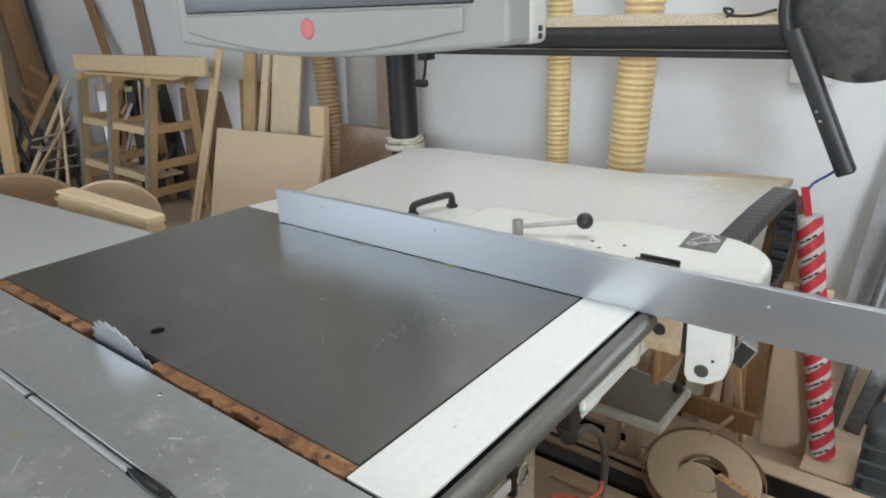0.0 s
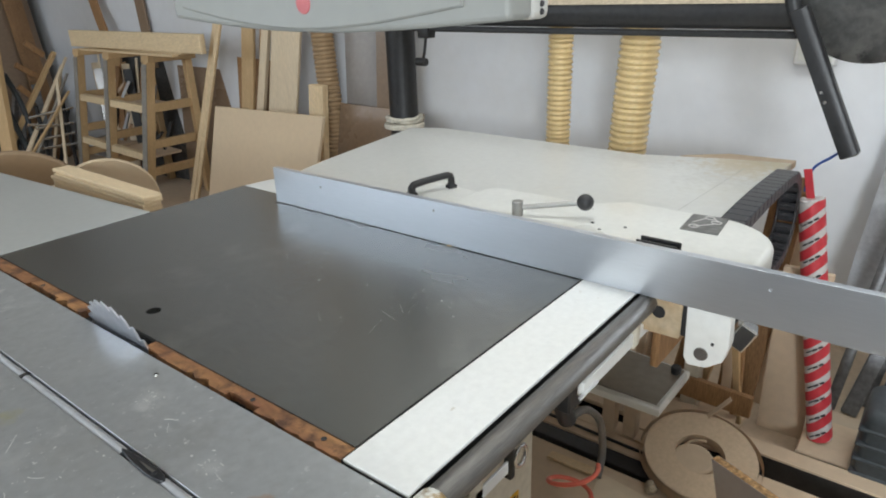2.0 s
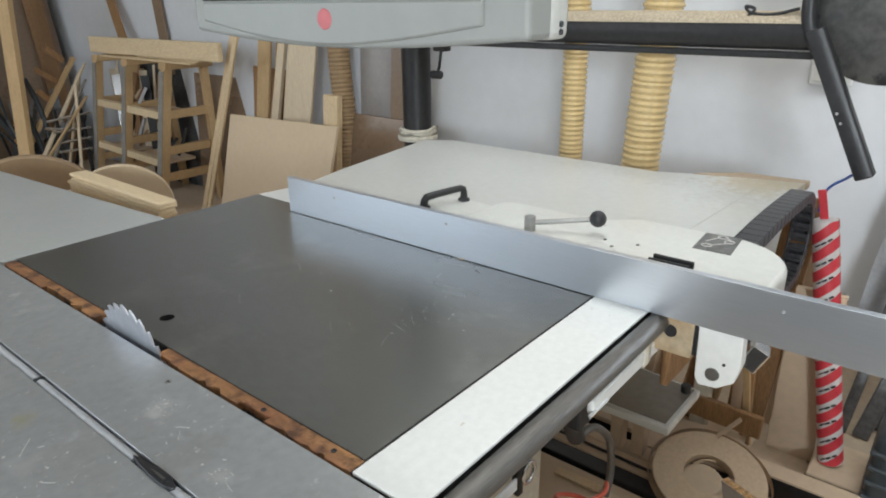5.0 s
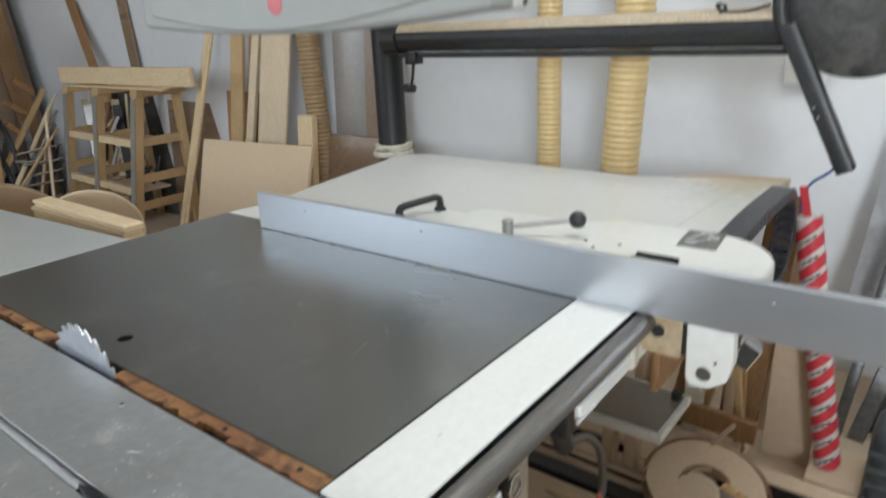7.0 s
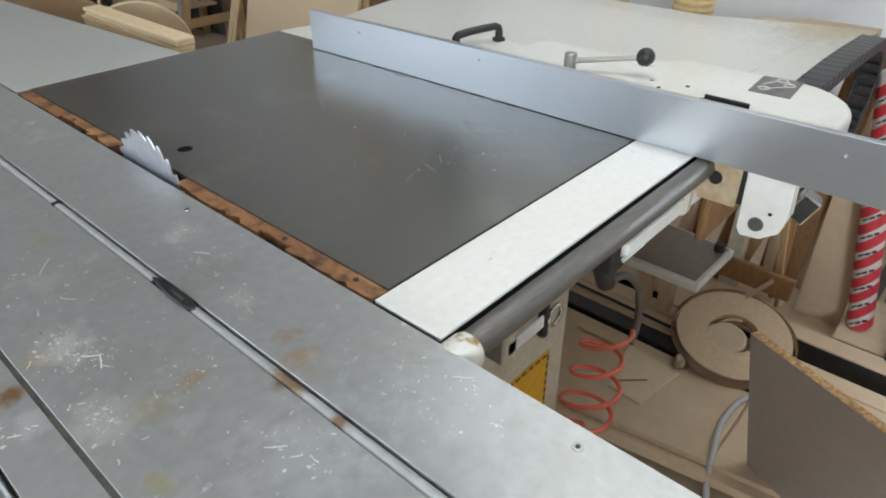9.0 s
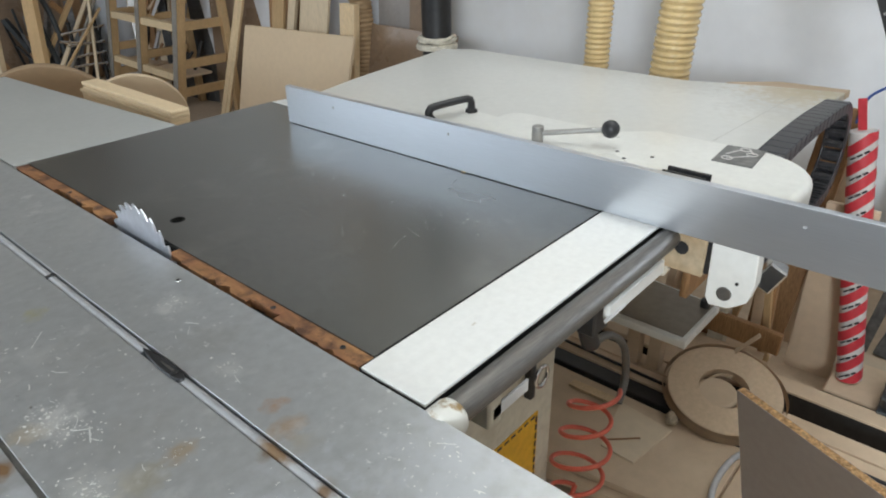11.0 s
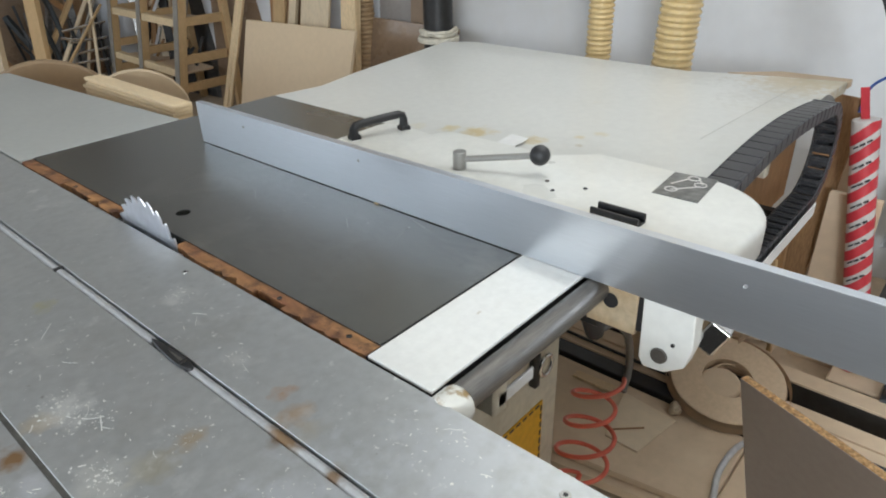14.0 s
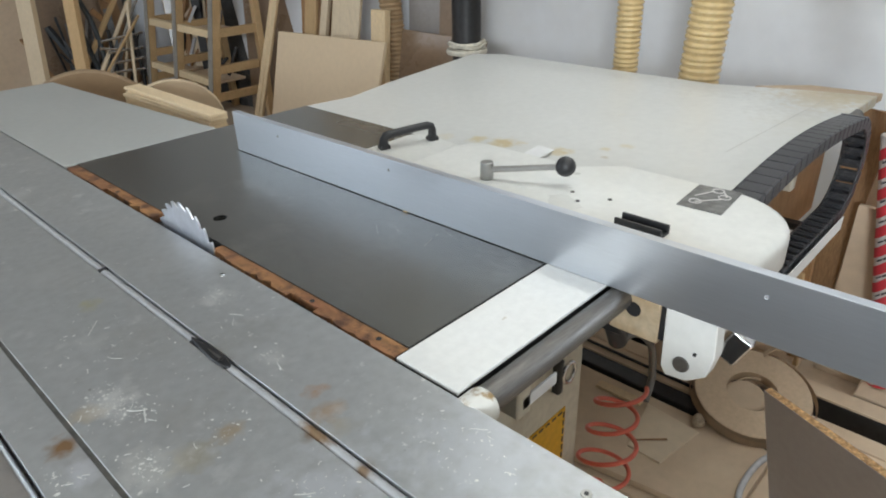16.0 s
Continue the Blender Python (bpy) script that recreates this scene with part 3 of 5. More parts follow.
def saw_blade():
    r, teeth, n = 0.117, 25, 6
    pts = []
    for k in range(teeth):
        a = 2 * math.pi * k / teeth
        st = 2 * math.pi / teeth
        for f, rr in ((0.0, 1.0), (0.10, 1.0), (0.50, 0.955), (0.74, 0.90), (0.90, 0.892), (0.96, 0.935)):
            pts.append((a + f * st, r * rr))
    bm = bmesh.new()
    face = bm.faces.new([bm.verts.new((-0.0015, p * math.cos(a), p * math.sin(a))) for a, p in pts])
    g = bmesh.ops.extrude_face_region(bm, geom=[face])
    bmesh.ops.translate(bm, verts=[v for v in g["geom"] if isinstance(v, bmesh.types.BMVert)], vec=(0.003, 0, 0))
    bmesh.ops.triangulate(bm, faces=[f for f in bm.faces if len(f.verts) > 4])
    bmesh.ops.translate(bm, verts=bm.verts, vec=(0, 0, 0.846 - TOP))
    return bm


blade = new("blade", mesh("blade", saw_blade(), M["blade"]))
blade.parent = saw
tagged(blade, "bare steel circular saw blade with pointed teeth")
# white strip at the infeed end
# black filler standing in for the shade under the strip
part("strip_bed", box(0.006, 0.70, -0.104, 0.0, TOP - 0.022, TOP - 0.0064, 0), M["black_metal"], saw)
part("end_strip", box(0.004, 0.70, -0.107, 0.0, TOP - 0.006, TOP, 0.0006), M["strip"], saw, "white strip at the table end, lightly scratched")
part("end_seam", box(0.004, 0.70, 0.0, 0.004, TOP - 0.02, TOP - 0.003, 0), M["black"], saw)
# extension table
ext = [(0.704, -0.107), (1.30, -0.118), (1.62, -0.125), (1.80, -0.133), (1.76, 0.04), (1.675, 0.30), (1.685, 1.16), (1.625, 1.275), (1.50, 1.25), (1.06, 1.175), (0.86, 1.125), (0.704, 1.15)]
part("extension_table", prism(ext, TOP - 0.03, TOP, 0.002, 1), M["white"], saw, "large white laminate extension table, stained")
part("extension_leaf", prism([(1.803, -0.135), (1.845, -0.137), (1.835, 0.06), (1.73, 0.19), (1.764, 0.04)], TOP - 0.022, TOP - 0.001, 0.002, 1), M["dustwood"], saw, "dusty brown board at the extension corner")
part("extension_apron", box(0.95, 1.66, -0.065, -0.045, TOP - 0.33, TOP - 0.032, 0.003), M["oak"], saw, "brown wooden apron board below the extension")
for y in (-0.02, 1.08):
    part("extension_leg", box(1.5, 1.55, y, y + 0.05, 0, TOP - 0.031, 0.003), M["cabinet"], saw)
solo("paper_note", box(0.735, 0.80, 0.305, 0.352, TOP + 0.004, TOP + 0.005, 0, m=Matrix.Translation((0.735, 0.33, TOP + 0.004)) @ pose(0, 0, 0, 2, -4, 0) @ Matrix.Translation((-0.735, -0.33, -TOP - 0.004))), M["paper"], (0.77, 0.33, TOP), "small white paper note on the extension table", "note")
part("extension_joint", beam((1.05, 0.002, TOP + 0.0002), (1.66, -0.030, TOP + 0.0002), 0.0016, 0.0006, 0), M["seam"], saw)
# guide bar
part("guide_bar", rod((0.03, -0.1275, 0.881), (1.62, -0.1275, 0.881), 0.0187, 32, bevel=0.002), M["steel"], saw, "round steel fence guide bar, worn brown")
cap = part("end_cap", rod((-0.010, -0.130, 0.881), (0.032, -0.130, 0.881), 0.0240, 28, bevel=0.009), M["cap"], saw, "white plastic bar end cap, dirty")
for x in (0.10, 0.62, 1.15):
    part("bar_bracket", box(x, x + 0.03, -0.126, -0.05, 0.80, 0.853, 0.003), M["cabinet"], saw)
# black filler standing in for the shaded gap between strip and bar
part("bar_gap", box(0.03, 1.6, -0.112, -0.104, 0.85, 0.872, 0.001), M["black_metal"], saw)
part("scale_rail", beam((0.42, -0.118, 0.820), (0.72, -0.118, 0.820), 0.012, 0.028, 0.002), M["cover"], saw, "cream scale rail")
part("scale_tip", prism([(0.40, -0.128), (0.47, -0.128), (0.47, -0.124), (0.405, -0.122)], 0.812, 0.815), M["paper"], saw)
part("scale_plate", box(0.11, 0.19, -0.126, -0.122, 0.812, 0.832, 0.001), M["paper"], saw, "white scale plate")
# machine cabinet
part("cabinet", box(-0.03, 0.425, -0.03, 1.12, 0.04, TOP - 0.041, 0.006, 2), M["cabinet"], saw, "cream painted steel cabinet with dust")
part("plinth", box(0.0, 0.40, 0.0, 1.10, 0.0, 0.04, 0.002), M["black_metal"], saw)
part("under_table", box(0.43, 0.70, 0.1, 1.1, TOP - 0.11, TOP - 0.041, 0.004), M["cabinet"], saw)
lab = part("warning_label", box(0.17, 0.372, -0.0325, -0.03, 0.36, 0.60, 0), M["yellow"], saw, "yellow warning label with dashed black border")
bm = bmesh.new()
for k in range(12):
    z = 0.365 + k * 0.0195
    box(0.365, 0.369, -0.0335, -0.0325, z, z + 0.012, 0, bm=bm)
for k in range(10):
    x = 0.173 + k * 0.0195
    box(x, x + 0.012, -0.0335, -0.0325, 0.593, 0.597, 0, bm=bm)
part("border", bm, M["ink"], lab)
hasp = part("hasp", box(0.325, 0.34, -0.045, -0.03, 0.66, 0.73, 0.002), M["black_metal"], saw, "dark steel toggle latch")
part("latch_ring", sweep([(0.355 + 0.018 * math.cos(a * 0.5236), -0.045, 0.695 + 0.02 * math.sin(a * 0.5236)) for a in range(13)], 0.004, 8), M["chrome"], hasp)
part("gland_plate", box(0.42, 0.47, -0.10, -0.05, 0.76, 0.84, 0.003), M["black_metal"], saw)

# ---- sliding table ----
slide = thing("sliding_table", (0, 0, 0), "grey aluminium sliding table, scratched and rust stained", "sliding table")
G1, G2, G3 = -0.150, -0.335, -0.385
SY0, SY1 = -1.15, 1.78
part("deck", box(G1 + 0.0072, -0.004, SY0, SY1, TOP - 0.05, TOP + 0.001, 0.0006), M["slider"], slide, "worn aluminium deck plate")
part("deck", box(G2 + 0.0030, G1 - 0.0092, SY0, SY1, TOP - 0.05, TOP + 0.001, 0.0004), M["slider"], slide, "worn aluminium deck plate with rust spots")
part("deck", box(G3 - 0.005, G2 - 0.0030, SY0, SY1, TOP - 0.05, TOP, 0.0004), M["slider"], slide, "worn aluminium edge plate")
part("rail", box(G3 - 0.06, G3 - 0.006, SY0, SY1, TOP - 0.05, TOP - 0.004, 0.012, 3), M["chrome"], slide, "bright rounded edge rail")
part("groove_floor", box(G1 - 0.01, G1 + 0.01, SY0, SY1, TOP - 0.03, TOP - 0.012, 0), M["black_metal"], slide)
part("groove_lip", rod((G1 - 0.0018, SY0, TOP - 0.0062), (G1 - 0.0018, 0.150, TOP - 0.0062), 0.0074, 16), M["lip"], slide, "bright rounded groove lip")
part("groove_lip", rod((G1 - 0.0018, 0.242, TOP - 0.0062), (G1 - 0.0018, SY1, TOP - 0.0062), 0.0074, 16), M["lip"], slide, "bright rounded groove lip")
clip = [(G1 - 0.008 + (0.0075 - 0.003 * math.sin(a)) * math.cos(a), 0.194 + 0.050 * math.sin(a)) for a in [2 * math.pi * k / 20 for k in range(20)]]
part("groove_pocket", prism([(x + 0.005, y) for x, y in clip], TOP - 0.006, TOP + 0.0045, 0.001, 1), M["black"], slide, "black slotted clip in the groove")
part("groove_slot", prism([(G1 - 0.0025 + (x - G1 + 0.008) * 0.22, 0.180 + (y - 0.194) * 0.40) for x, y in clip], TOP + 0.004, TOP + 0.0049), M["steel"], slide)
part("seam_filler", box(G2 - 0.0030, G2 + 0.0030, SY0, SY1, TOP - 0.02, TOP - 0.002, 0), M["grime"], slide)
part("stop_pin", rod((G1 - 0.004, 0.170, TOP - 0.004), (G1 - 0.004, 0.160, TOP + 0.003), 0.006, 12), M["black_metal"], slide)
part("groove_mark", box(G1 - 0.009, G1 + 0.006, 0.543, 0.551, TOP - 0.003, TOP + 0.0025, 0.001), M["black_metal"], slide)
for x, y, r in ((-0.030, 0.376, 0.005), (-0.028, -0.306, 0.006)):
    part("screw", lathe([(r, 0.001), (r * 0.9, 0.0022), (r * 0.45, 0.0022), (r * 0.4, 0.0005)], (x, y, TOP), seg=18), M["satin_steel"], slide, "countersunk steel screw")
    part("screw_socket", lathe([(r * 0.42, 0.001), (r * 0.40, 0.0026)], (x, y, TOP), seg=12), M["black"], slide)
rng = random.Random(31)
bm = bmesh.new()
nests = [(-0.264, 0.14, 0.025, 6), (-0.284, 0.194, 0.03, 7), (-0.233, 0.377, 0.012, 2), (-0.303, 0.055, 0.03, 8), (-0.216, 0.06, 0.03, 5), (-0.203, -0.10, 0.03, 6), (-0.102, 0.121, 0.015, 4), (-0.10, 0.25, 0.03, 3), (-0.05, -0.15, 0.05, 6), (-0.25, 0.28, 0.05, 4), (-0.36, 0.10, 0.015, 3)]
for nx, ny, spread, count in nests:
    for k in range(count):
        x, y = min(-0.012, rng.gauss(nx, spread * 0.6)), rng.gauss(ny, spread)
        if abs(x - G1) < 0.02 or abs(x - G2) < 0.008:
            continue
        a, ln, wd = rng.uniform(-2.4, -0.4), rng.choice([0.002, 0.003, 0.005, 0.008, 0.014]), rng.uniform(0.0005, 0.0014)
        q = Vector((x, y, TOP + 0.0011))
        for piece in range(3):
            a += rng.uniform(-0.35, 0.35)
            e = q + Vector((math.cos(a), math.sin(a), 0)) * ln * 0.5
            beam(q, e, wd, 0.0003, 0, bm=bm)
            q = e
for nx, ny, spread, count in ((-0.290, 0.19, 0.024, 150), (-0.305, 0.055, 0.022, 100), (-0.264, 0.15, 0.02, 50), (-0.20, -0.11, 0.03, 70), (-0.102, 0.125, 0.012, 30), (-0.07, 0.32, 0.014, 40), (-0.06, -0.17, 0.04, 50), (-0.372, 0.11, 0.014, 40), (-0.22, 0.05, 0.03, 40), (-0.25, 0.34, 0.06, 40), (-0.20, 0.20, 0.12, 50)):
    for k in range(count):
        x, y = min(-0.010, rng.gauss(nx, spread * 0.6)), rng.gauss(ny, spread)
        if abs(x - G1) < 0.014 or abs(x - G2) < 0.006 or x < G3 - 0.003:
            continue
        a, r_, thin = rng.uniform(0, 3), min(0.0028, abs(rng.gauss(0.0, 0.0011)) + 0.0004), rng.uniform(0.2, 0.8)
        zf = TOP + (0.00115 if x > G2 else 0.00015)
        vs = []
        for q in (0, 0.9, 1.7, 2.6, 3.5, 4.4, 5.4):
            px_, py_ = r_ * rng.uniform(0.4, 1.5) * math.cos(q), r_ * thin * rng.uniform(0.4, 1.5) * math.sin(q)
            vs.append(bm.verts.new((x + px_ * math.cos(a) - py_ * math.sin(a), y + px_ * math.sin(a) + py_ * math.cos(a), zf)))
        bm.faces.new(vs)
beam((-0.262, 0.152, TOP + 0.0011), (-0.272, 0.126, TOP + 0.0011), 0.0016, 0.0003, 0, bm=bm)
beam((-0.222, 0.392, TOP + 0.0011), (-0.246, 0.362, TOP + 0.0011), 0.0010, 0.0003, 0, bm=bm)
tagged(part("scratch", bm, M["scratch"], slide, "fine bright scratches"), kind="stuff")
# assumed beam, made black and tall so the fence end mirrors something dark
part("carriage_beam", box(-0.36, -0.06, SY0 + 0.2, SY1 - 0.1, TOP - 0.42, TOP - 0.051, 0.006), M["black_metal"], slide, "unseen slide beam, black and deep to darken the fence reflection")
for y in (-0.5, 1.2):
    part("stand_leg", box(-0.26, -0.16, y, y + 0.12, 0, TOP - 0.42, 0.005), M["cabinet"], slide)

# ---- rip fence with its carriage ----
FX = 0.652
fence = thing("rip_fence", (FX, 0, TOP), "brushed aluminium rip fence on a white motorised carriage", "rip fence")
bm = box(FX, FX + 0.016, -0.66, 0.932, TOP + 0.0012, TOP + 0.098, 0.0007, 2)
box(FX + 0.016, FX + 0.05, -0.66, 0.932, TOP + 0.02, TOP + 0.03, 0.001, bm=bm)
part("fence_profile", bm, M["fence"], fence, "brushed aluminium fence profile")
for y, z in ((0.744, 0.971), (0.371, 0.976), (-0.333, 0.968)):
    part("fence_screw", lathe([(0.0030, 0), (0.0027, 0.0008), (0.0014, 0.0002)], (FX - 0.0002, y, z), (-1, 0, 0), 12), M["satin"] if y < 0 else M["satin_steel"], fence)
part("chip", beam((FX - 0.003, 0.333, TOP + 0.0022), (FX - 0.003, 0.322, TOP + 0.0022), 0.0025, 0.0022, 0.0005), M["pine"], fence)


def arc(cx, cy, r, a0, a1, n=8):
    return [(cx + r * math.cos(radians(a0 + (a1 - a0) * k / n)), cy + r * math.sin(radians(a0 + (a1 - a0) * k / n))) for k in range(n + 1)]


cx = FX + 0.02
outline = [(cx, 0.41), (cx, -0.24)] + arc(cx + 0.05, -0.24, 0.05, 180, 270, 6) + arc(cx + 0.185, -0.145, 0.145, 270, 360, 12) + [(cx + 0.33, 0.06), (cx + 0.27, 0.13)] + arc(cx + 0.22, 0.36, 0.05, 0, 90, 5)
part("carriage_cover", prism(outline, TOP + 0.004, TOP + 0.060, 0.016, 5), M["cover"], fence, "white rounded sheet-metal carriage cover")
part("carriage_tail", prism([(cx, 0.64), (cx, 0.40), (cx + 0.30, 0.40)] + arc(cx + 0.28, 0.60, 0.04, 0, 90, 5), TOP + 0.004, TOP + 0.020, 0.005, 3), M["cover"], fence, "low white carriage tail")
low = arc(cx + 0.13, -0.215, 0.05, 180, 270, 6) + arc(cx + 0.18, -0.14, 0.125, 270, 360, 10) + [(cx + 0.30, -0.135), (cx + 0.08, -0.135)]
part("carriage_nose", prism(low, TOP - 0.06, TOP + 0.0035), M["cover"], fence, "white carriage nose")
lab = part("cover_label", prism([(FX + 0.222, -0.106), (FX + 0.330, -0.098), (FX + 0.338, -0.172), (FX + 0.225, -0.182)], TOP + 0.0602, TOP + 0.0616), M["label"], fence, "dark grey pictogram label, worn")
bm = bmesh.new()
for a, b in (((0.25, -0.125), (0.29, -0.160)), ((0.275, -0.115), (0.315, -0.132)), ((0.30, -0.160), (0.328, -0.142))):
    beam((FX + a[0], a[1], TOP + 0.0620), (FX + b[0], b[1], TOP + 0.0620), 0.003, 0.0006, 0, bm=bm)
for x, y in ((0.252, -0.125), (0.296, -0.158), (0.318, -0.138)):
    b2 = sweep([(FX + x + 0.010 * math.cos(a * 0.5236), y + 0.010 * math.sin(a * 0.5236), TOP + 0.0620) for a in range(13)], 0.0012, 6)
    tmp = bpy.data.meshes.new("tmp")
    b2.to_mesh(tmp)
    bm.from_mesh(tmp)
    bpy.data.meshes.remove(tmp)
    b2.free()
part("pictogram", bm, M["tapewhite"], lab)
bm = box(FX + 0.078, FX + 0.108, -0.150, -0.070, TOP + 0.0605, TOP + 0.064, 0.001)
box(FX + 0.078, FX + 0.083, -0.150, -0.070, TOP + 0.064, TOP + 0.076, 0.001, bm=bm)
box(FX + 0.103, FX + 0.108, -0.150, -0.070, TOP + 0.064, TOP + 0.076, 0.001, bm=bm)
part("stop_holder", bm, M["black"], fence, "black channel-shaped stop holder")
for x, y in ((0.13, 0.03), (0.17, -0.01), (0.16, 0.06)):
    part("cover_screw", lathe([(0.004, 0), (0.0035, 0.0012), (0.0018, 0.0006)], (FX + x, y, TOP + 0.060), seg=12), M["black_metal"], fence)
h0, h1 = Vector((FX + 0.195, 0.604, TOP + 0.020)), Vector((FX + 0.315, 0.562, TOP + 0.020))
hd = (h1 - h0).normalized()
rise0, rise1 = Vector((0, 0, 0.029)), Vector((0, 0, 0.037))
pts = [h0, h0 + rise0 * 0.75] + [h0 + rise0 + hd * 0.006, h0 + rise0 + Vector((0, 0, 0.002)) + hd * 0.016] + [(h0 + rise0).lerp(h1 + rise1, f) + Vector((0, 0, 0.0025)) for f in (0.3, 0.5, 0.7)] + [h1 + rise1 - hd * 0.012 + Vector((0, 0, 0.001)), h1 + rise1 * 0.94 - hd * 0.003, h1 + rise1 * 0.7, h1]
part("bow_handle", sweep(pts, [0.012, 0.0105, 0.0105, 0.010, 0.0095, 0.0095, 0.0095, 0.0095, 0.0095, 0.0095, 0.011], 14), M["black"], fence, "black plastic bow handle")
for h in (h0, h1):
    part("handle_foot", prism([(h.x + sx_ * 0.012 * hd.x - sy_ * 0.011 * hd.y, h.y + sx_ * 0.012 * hd.y + sy_ * 0.011 * hd.x) for sx_, sy_ in ((-1, -1), (1, -1), (1, 1), (-1, 1))], TOP + 0.0195, TOP + 0.031, 0.004, 2), M["black"], fence)
lv = Vector((FX + 0.115, 0.222, TOP + 0.060))
lever = part("clamp_lever", rod(lv + Vector((0, 0, 0.018)), lv + Vector((0.055, -0.125, 0.036)), 0.0058, 14), M["satin_steel"], fence, "chrome clamp lever with black ball")
part("lever_hub", rod(lv, lv + Vector((0, 0, 0.034)), 0.0125, 20, bevel=0.002), M["satin_steel"], lever)
bm = bmesh.new()
bmesh.ops.create_uvsphere(bm, u_segments=24, v_segments=16, radius=0.0185, matrix=Matrix.Translation(lv + Vector((0.060, -0.135, 0.0375))))
part("lever_ball", bm, M["black"], lever, "black plastic ball knob")
# brackets that hang from the carriage below the fence
px = FX + 0.016
blk = part("guide_block", box(px, px + 0.05, -0.192, -0.112, TOP - 0.078, TOP + 0.002, 0.002), M["block"], fence, "cream guide block with a round hole, dusty")
part("block_hole", lathe([(0.0125, -0.0005), (0.0125, 0.0006)], (px, -0.150, 0.868), (-1, 0, 0), 20), M["black"], blk)
side = [(-0.200, TOP + 0.002), (-0.276, TOP + 0.002), (-0.280, 0.835), (-0.272, 0.800), (-0.245, 0.780), (-0.212, 0.776), (-0.203, 0.79)]
bm = bmesh.new()
fc = bm.faces.new([bm.verts.new((px, y, z)) for y, z in side])
g = bmesh.ops.extrude_face_region(bm, geom=[fc])
bmesh.ops.translate(bm, verts=[v for v in g["geom"] if isinstance(v, bmesh.types.BMVert)], vec=(0.03, 0, 0))
bmesh.ops.bevel(bm, geom=[e for e in bm.edges], offset=0.002, segments=2, profile=0.5, affect="EDGES")
hang = part("side_plate", bm, M["cover"], fence, "white rounded side plate with a bolt")
part("bolt", lathe([(0.013, 0), (0.012, 0.003), (0.007, 0.003)], (px, -0.234, 0.806), (-1, 0, 0), 20), M["steel"], hang)
part("pin", lathe([(0.003, 0), (0.003, 0.002)], (px, -0.252, 0.832), (-1, 0, 0), 10), M["black"], hang)
part("plate_gap", box(px + 0.004, px + 0.03, -0.200, -0.192, TOP - 0.07, TOP, 0), M["black"], fence)
m = Matrix.Translation((px + 0.06, -0.286, 0.835)) @ Euler((0.5, 0.1, 0.2)).to_matrix().to_4x4()
part("square_knob", box(-0.02, 0.025, -0.017, 0.017, -0.024, 0.024, 0.003, 2, m=m), M["chrome"], fence, "bright square clamping knob")

# ---- overhead post, beam and housing ----
mast = thing("overhead_mast", (1.70, 1.375, 0), "black overhead mast with dusty beam and housing", "mast")
PX, PY = 1.70, 1.375
part("post", rod((PX, PY, 0), (PX, PY, 2.35), 0.061, 32), M["black_metal"], mast, "black round steel post")
part("post_collar", lathe([(0.085, 0), (0.088, 0.01), (0.084, 0.02), (0.062, 0.024)], (PX, PY, TOP - 0.02), seg=28), M["rope"], mast, "pale collar")
rope = [(PX + (0.073 + 0.006 * math.sin(k * 1.7)) * math.cos(k * 0.35), PY + (0.073 + 0.005 * math.cos(k * 1.3)) * math.sin(k * 0.35), TOP + 0.010 + 0.016 * (k / 54) + 0.004 * math.sin(k * 0.9)) for k in range(55)]
part("wrapped_rope", sweep(rope, 0.008, 8), M["rope"], mast, "pale rope wound round the post foot")
BX = 1.66
part("beam_tube", rod((BX, 1.33, 1.352), (BX, -0.12, 1.352), 0.050, 28), M["black_metal"], mast, "black tube beam")
bm = bmesh.new()
n = 40
vs = []
for k in range(n + 1):
    y = 1.30 + (-0.11 - 1.30) * k / n
    row = []
    for j in range(9):
        a = radians(25 + 130 * j / 8)
        rr = 0.0515 + 0.004 * math.sin(math.pi * j / 8) * (0.7 + 0.5 * noise.noise((y * 9, j * 0.8, 0)))
        row.append(bm.verts.new((BX + rr * math.cos(a), y, 1.352 + rr * math.sin(a))))
    vs.append(row)
for a, b in zip(vs, vs[1:]):
    for j in range(8):
        bm.faces.new((a[j], a[j + 1], b[j + 1], b[j]))
part("dust_layer", bm, M["dusty"], mast, "beige sawdust settled on the beam")
part("lower_rail", box(BX - 0.02, BX + 0.02, -0.12, 1.26, 1.280, 1.299, 0.002), M["black_metal"], mast)
hk = part("hook_clamp", box(BX - 0.03, BX + 0.02, 1.17, 1.225, 1.255, 1.30, 0.004), M["black_metal"], mast, "small black clamp with a hanging hook")
part("hook", sweep(smooth_path([(BX, 1.205, 1.26), (BX, 1.215, 1.20), (BX, 1.222, 1.175), (BX - 0.01, 1.20, 1.165)], 5), 0.006, 8), M["black_metal"], hk)
part("hook_knob", rod((BX - 0.02, 1.19, 1.165), (BX - 0.02, 1.24, 1.165), 0.016, 14, bevel=0.004), M["black_metal"], hk)
part("beam_hook", sweep(smooth_path([(BX - 0.03, 0.06, 1.392), (BX - 0.03, 0.045, 1.412), (BX - 0.03, 0.07, 1.418), (BX - 0.03, 0.05, 1.400), (BX - 0.03, -0.01, 1.398), (BX - 0.03, -0.07, 1.412)], 5), 0.0045, 8), M["black_metal"], mast)
part("collar", rod((BX, 1.33, 1.352), (BX, 1.25, 1.352), 0.06, 28, bevel=0.004), M["black_metal"], mast)
part("housing", lathe([(0.02, -0.075), (0.175, -0.07), (0.205, -0.05), (0.21, 0.05), (0.19, 0.07), (0.02, 0.075)], (BX + 0.05, -0.285, 1.425), (1, 0, 0), 48), M["drum"], mast, "large round dark housing coated in dust")
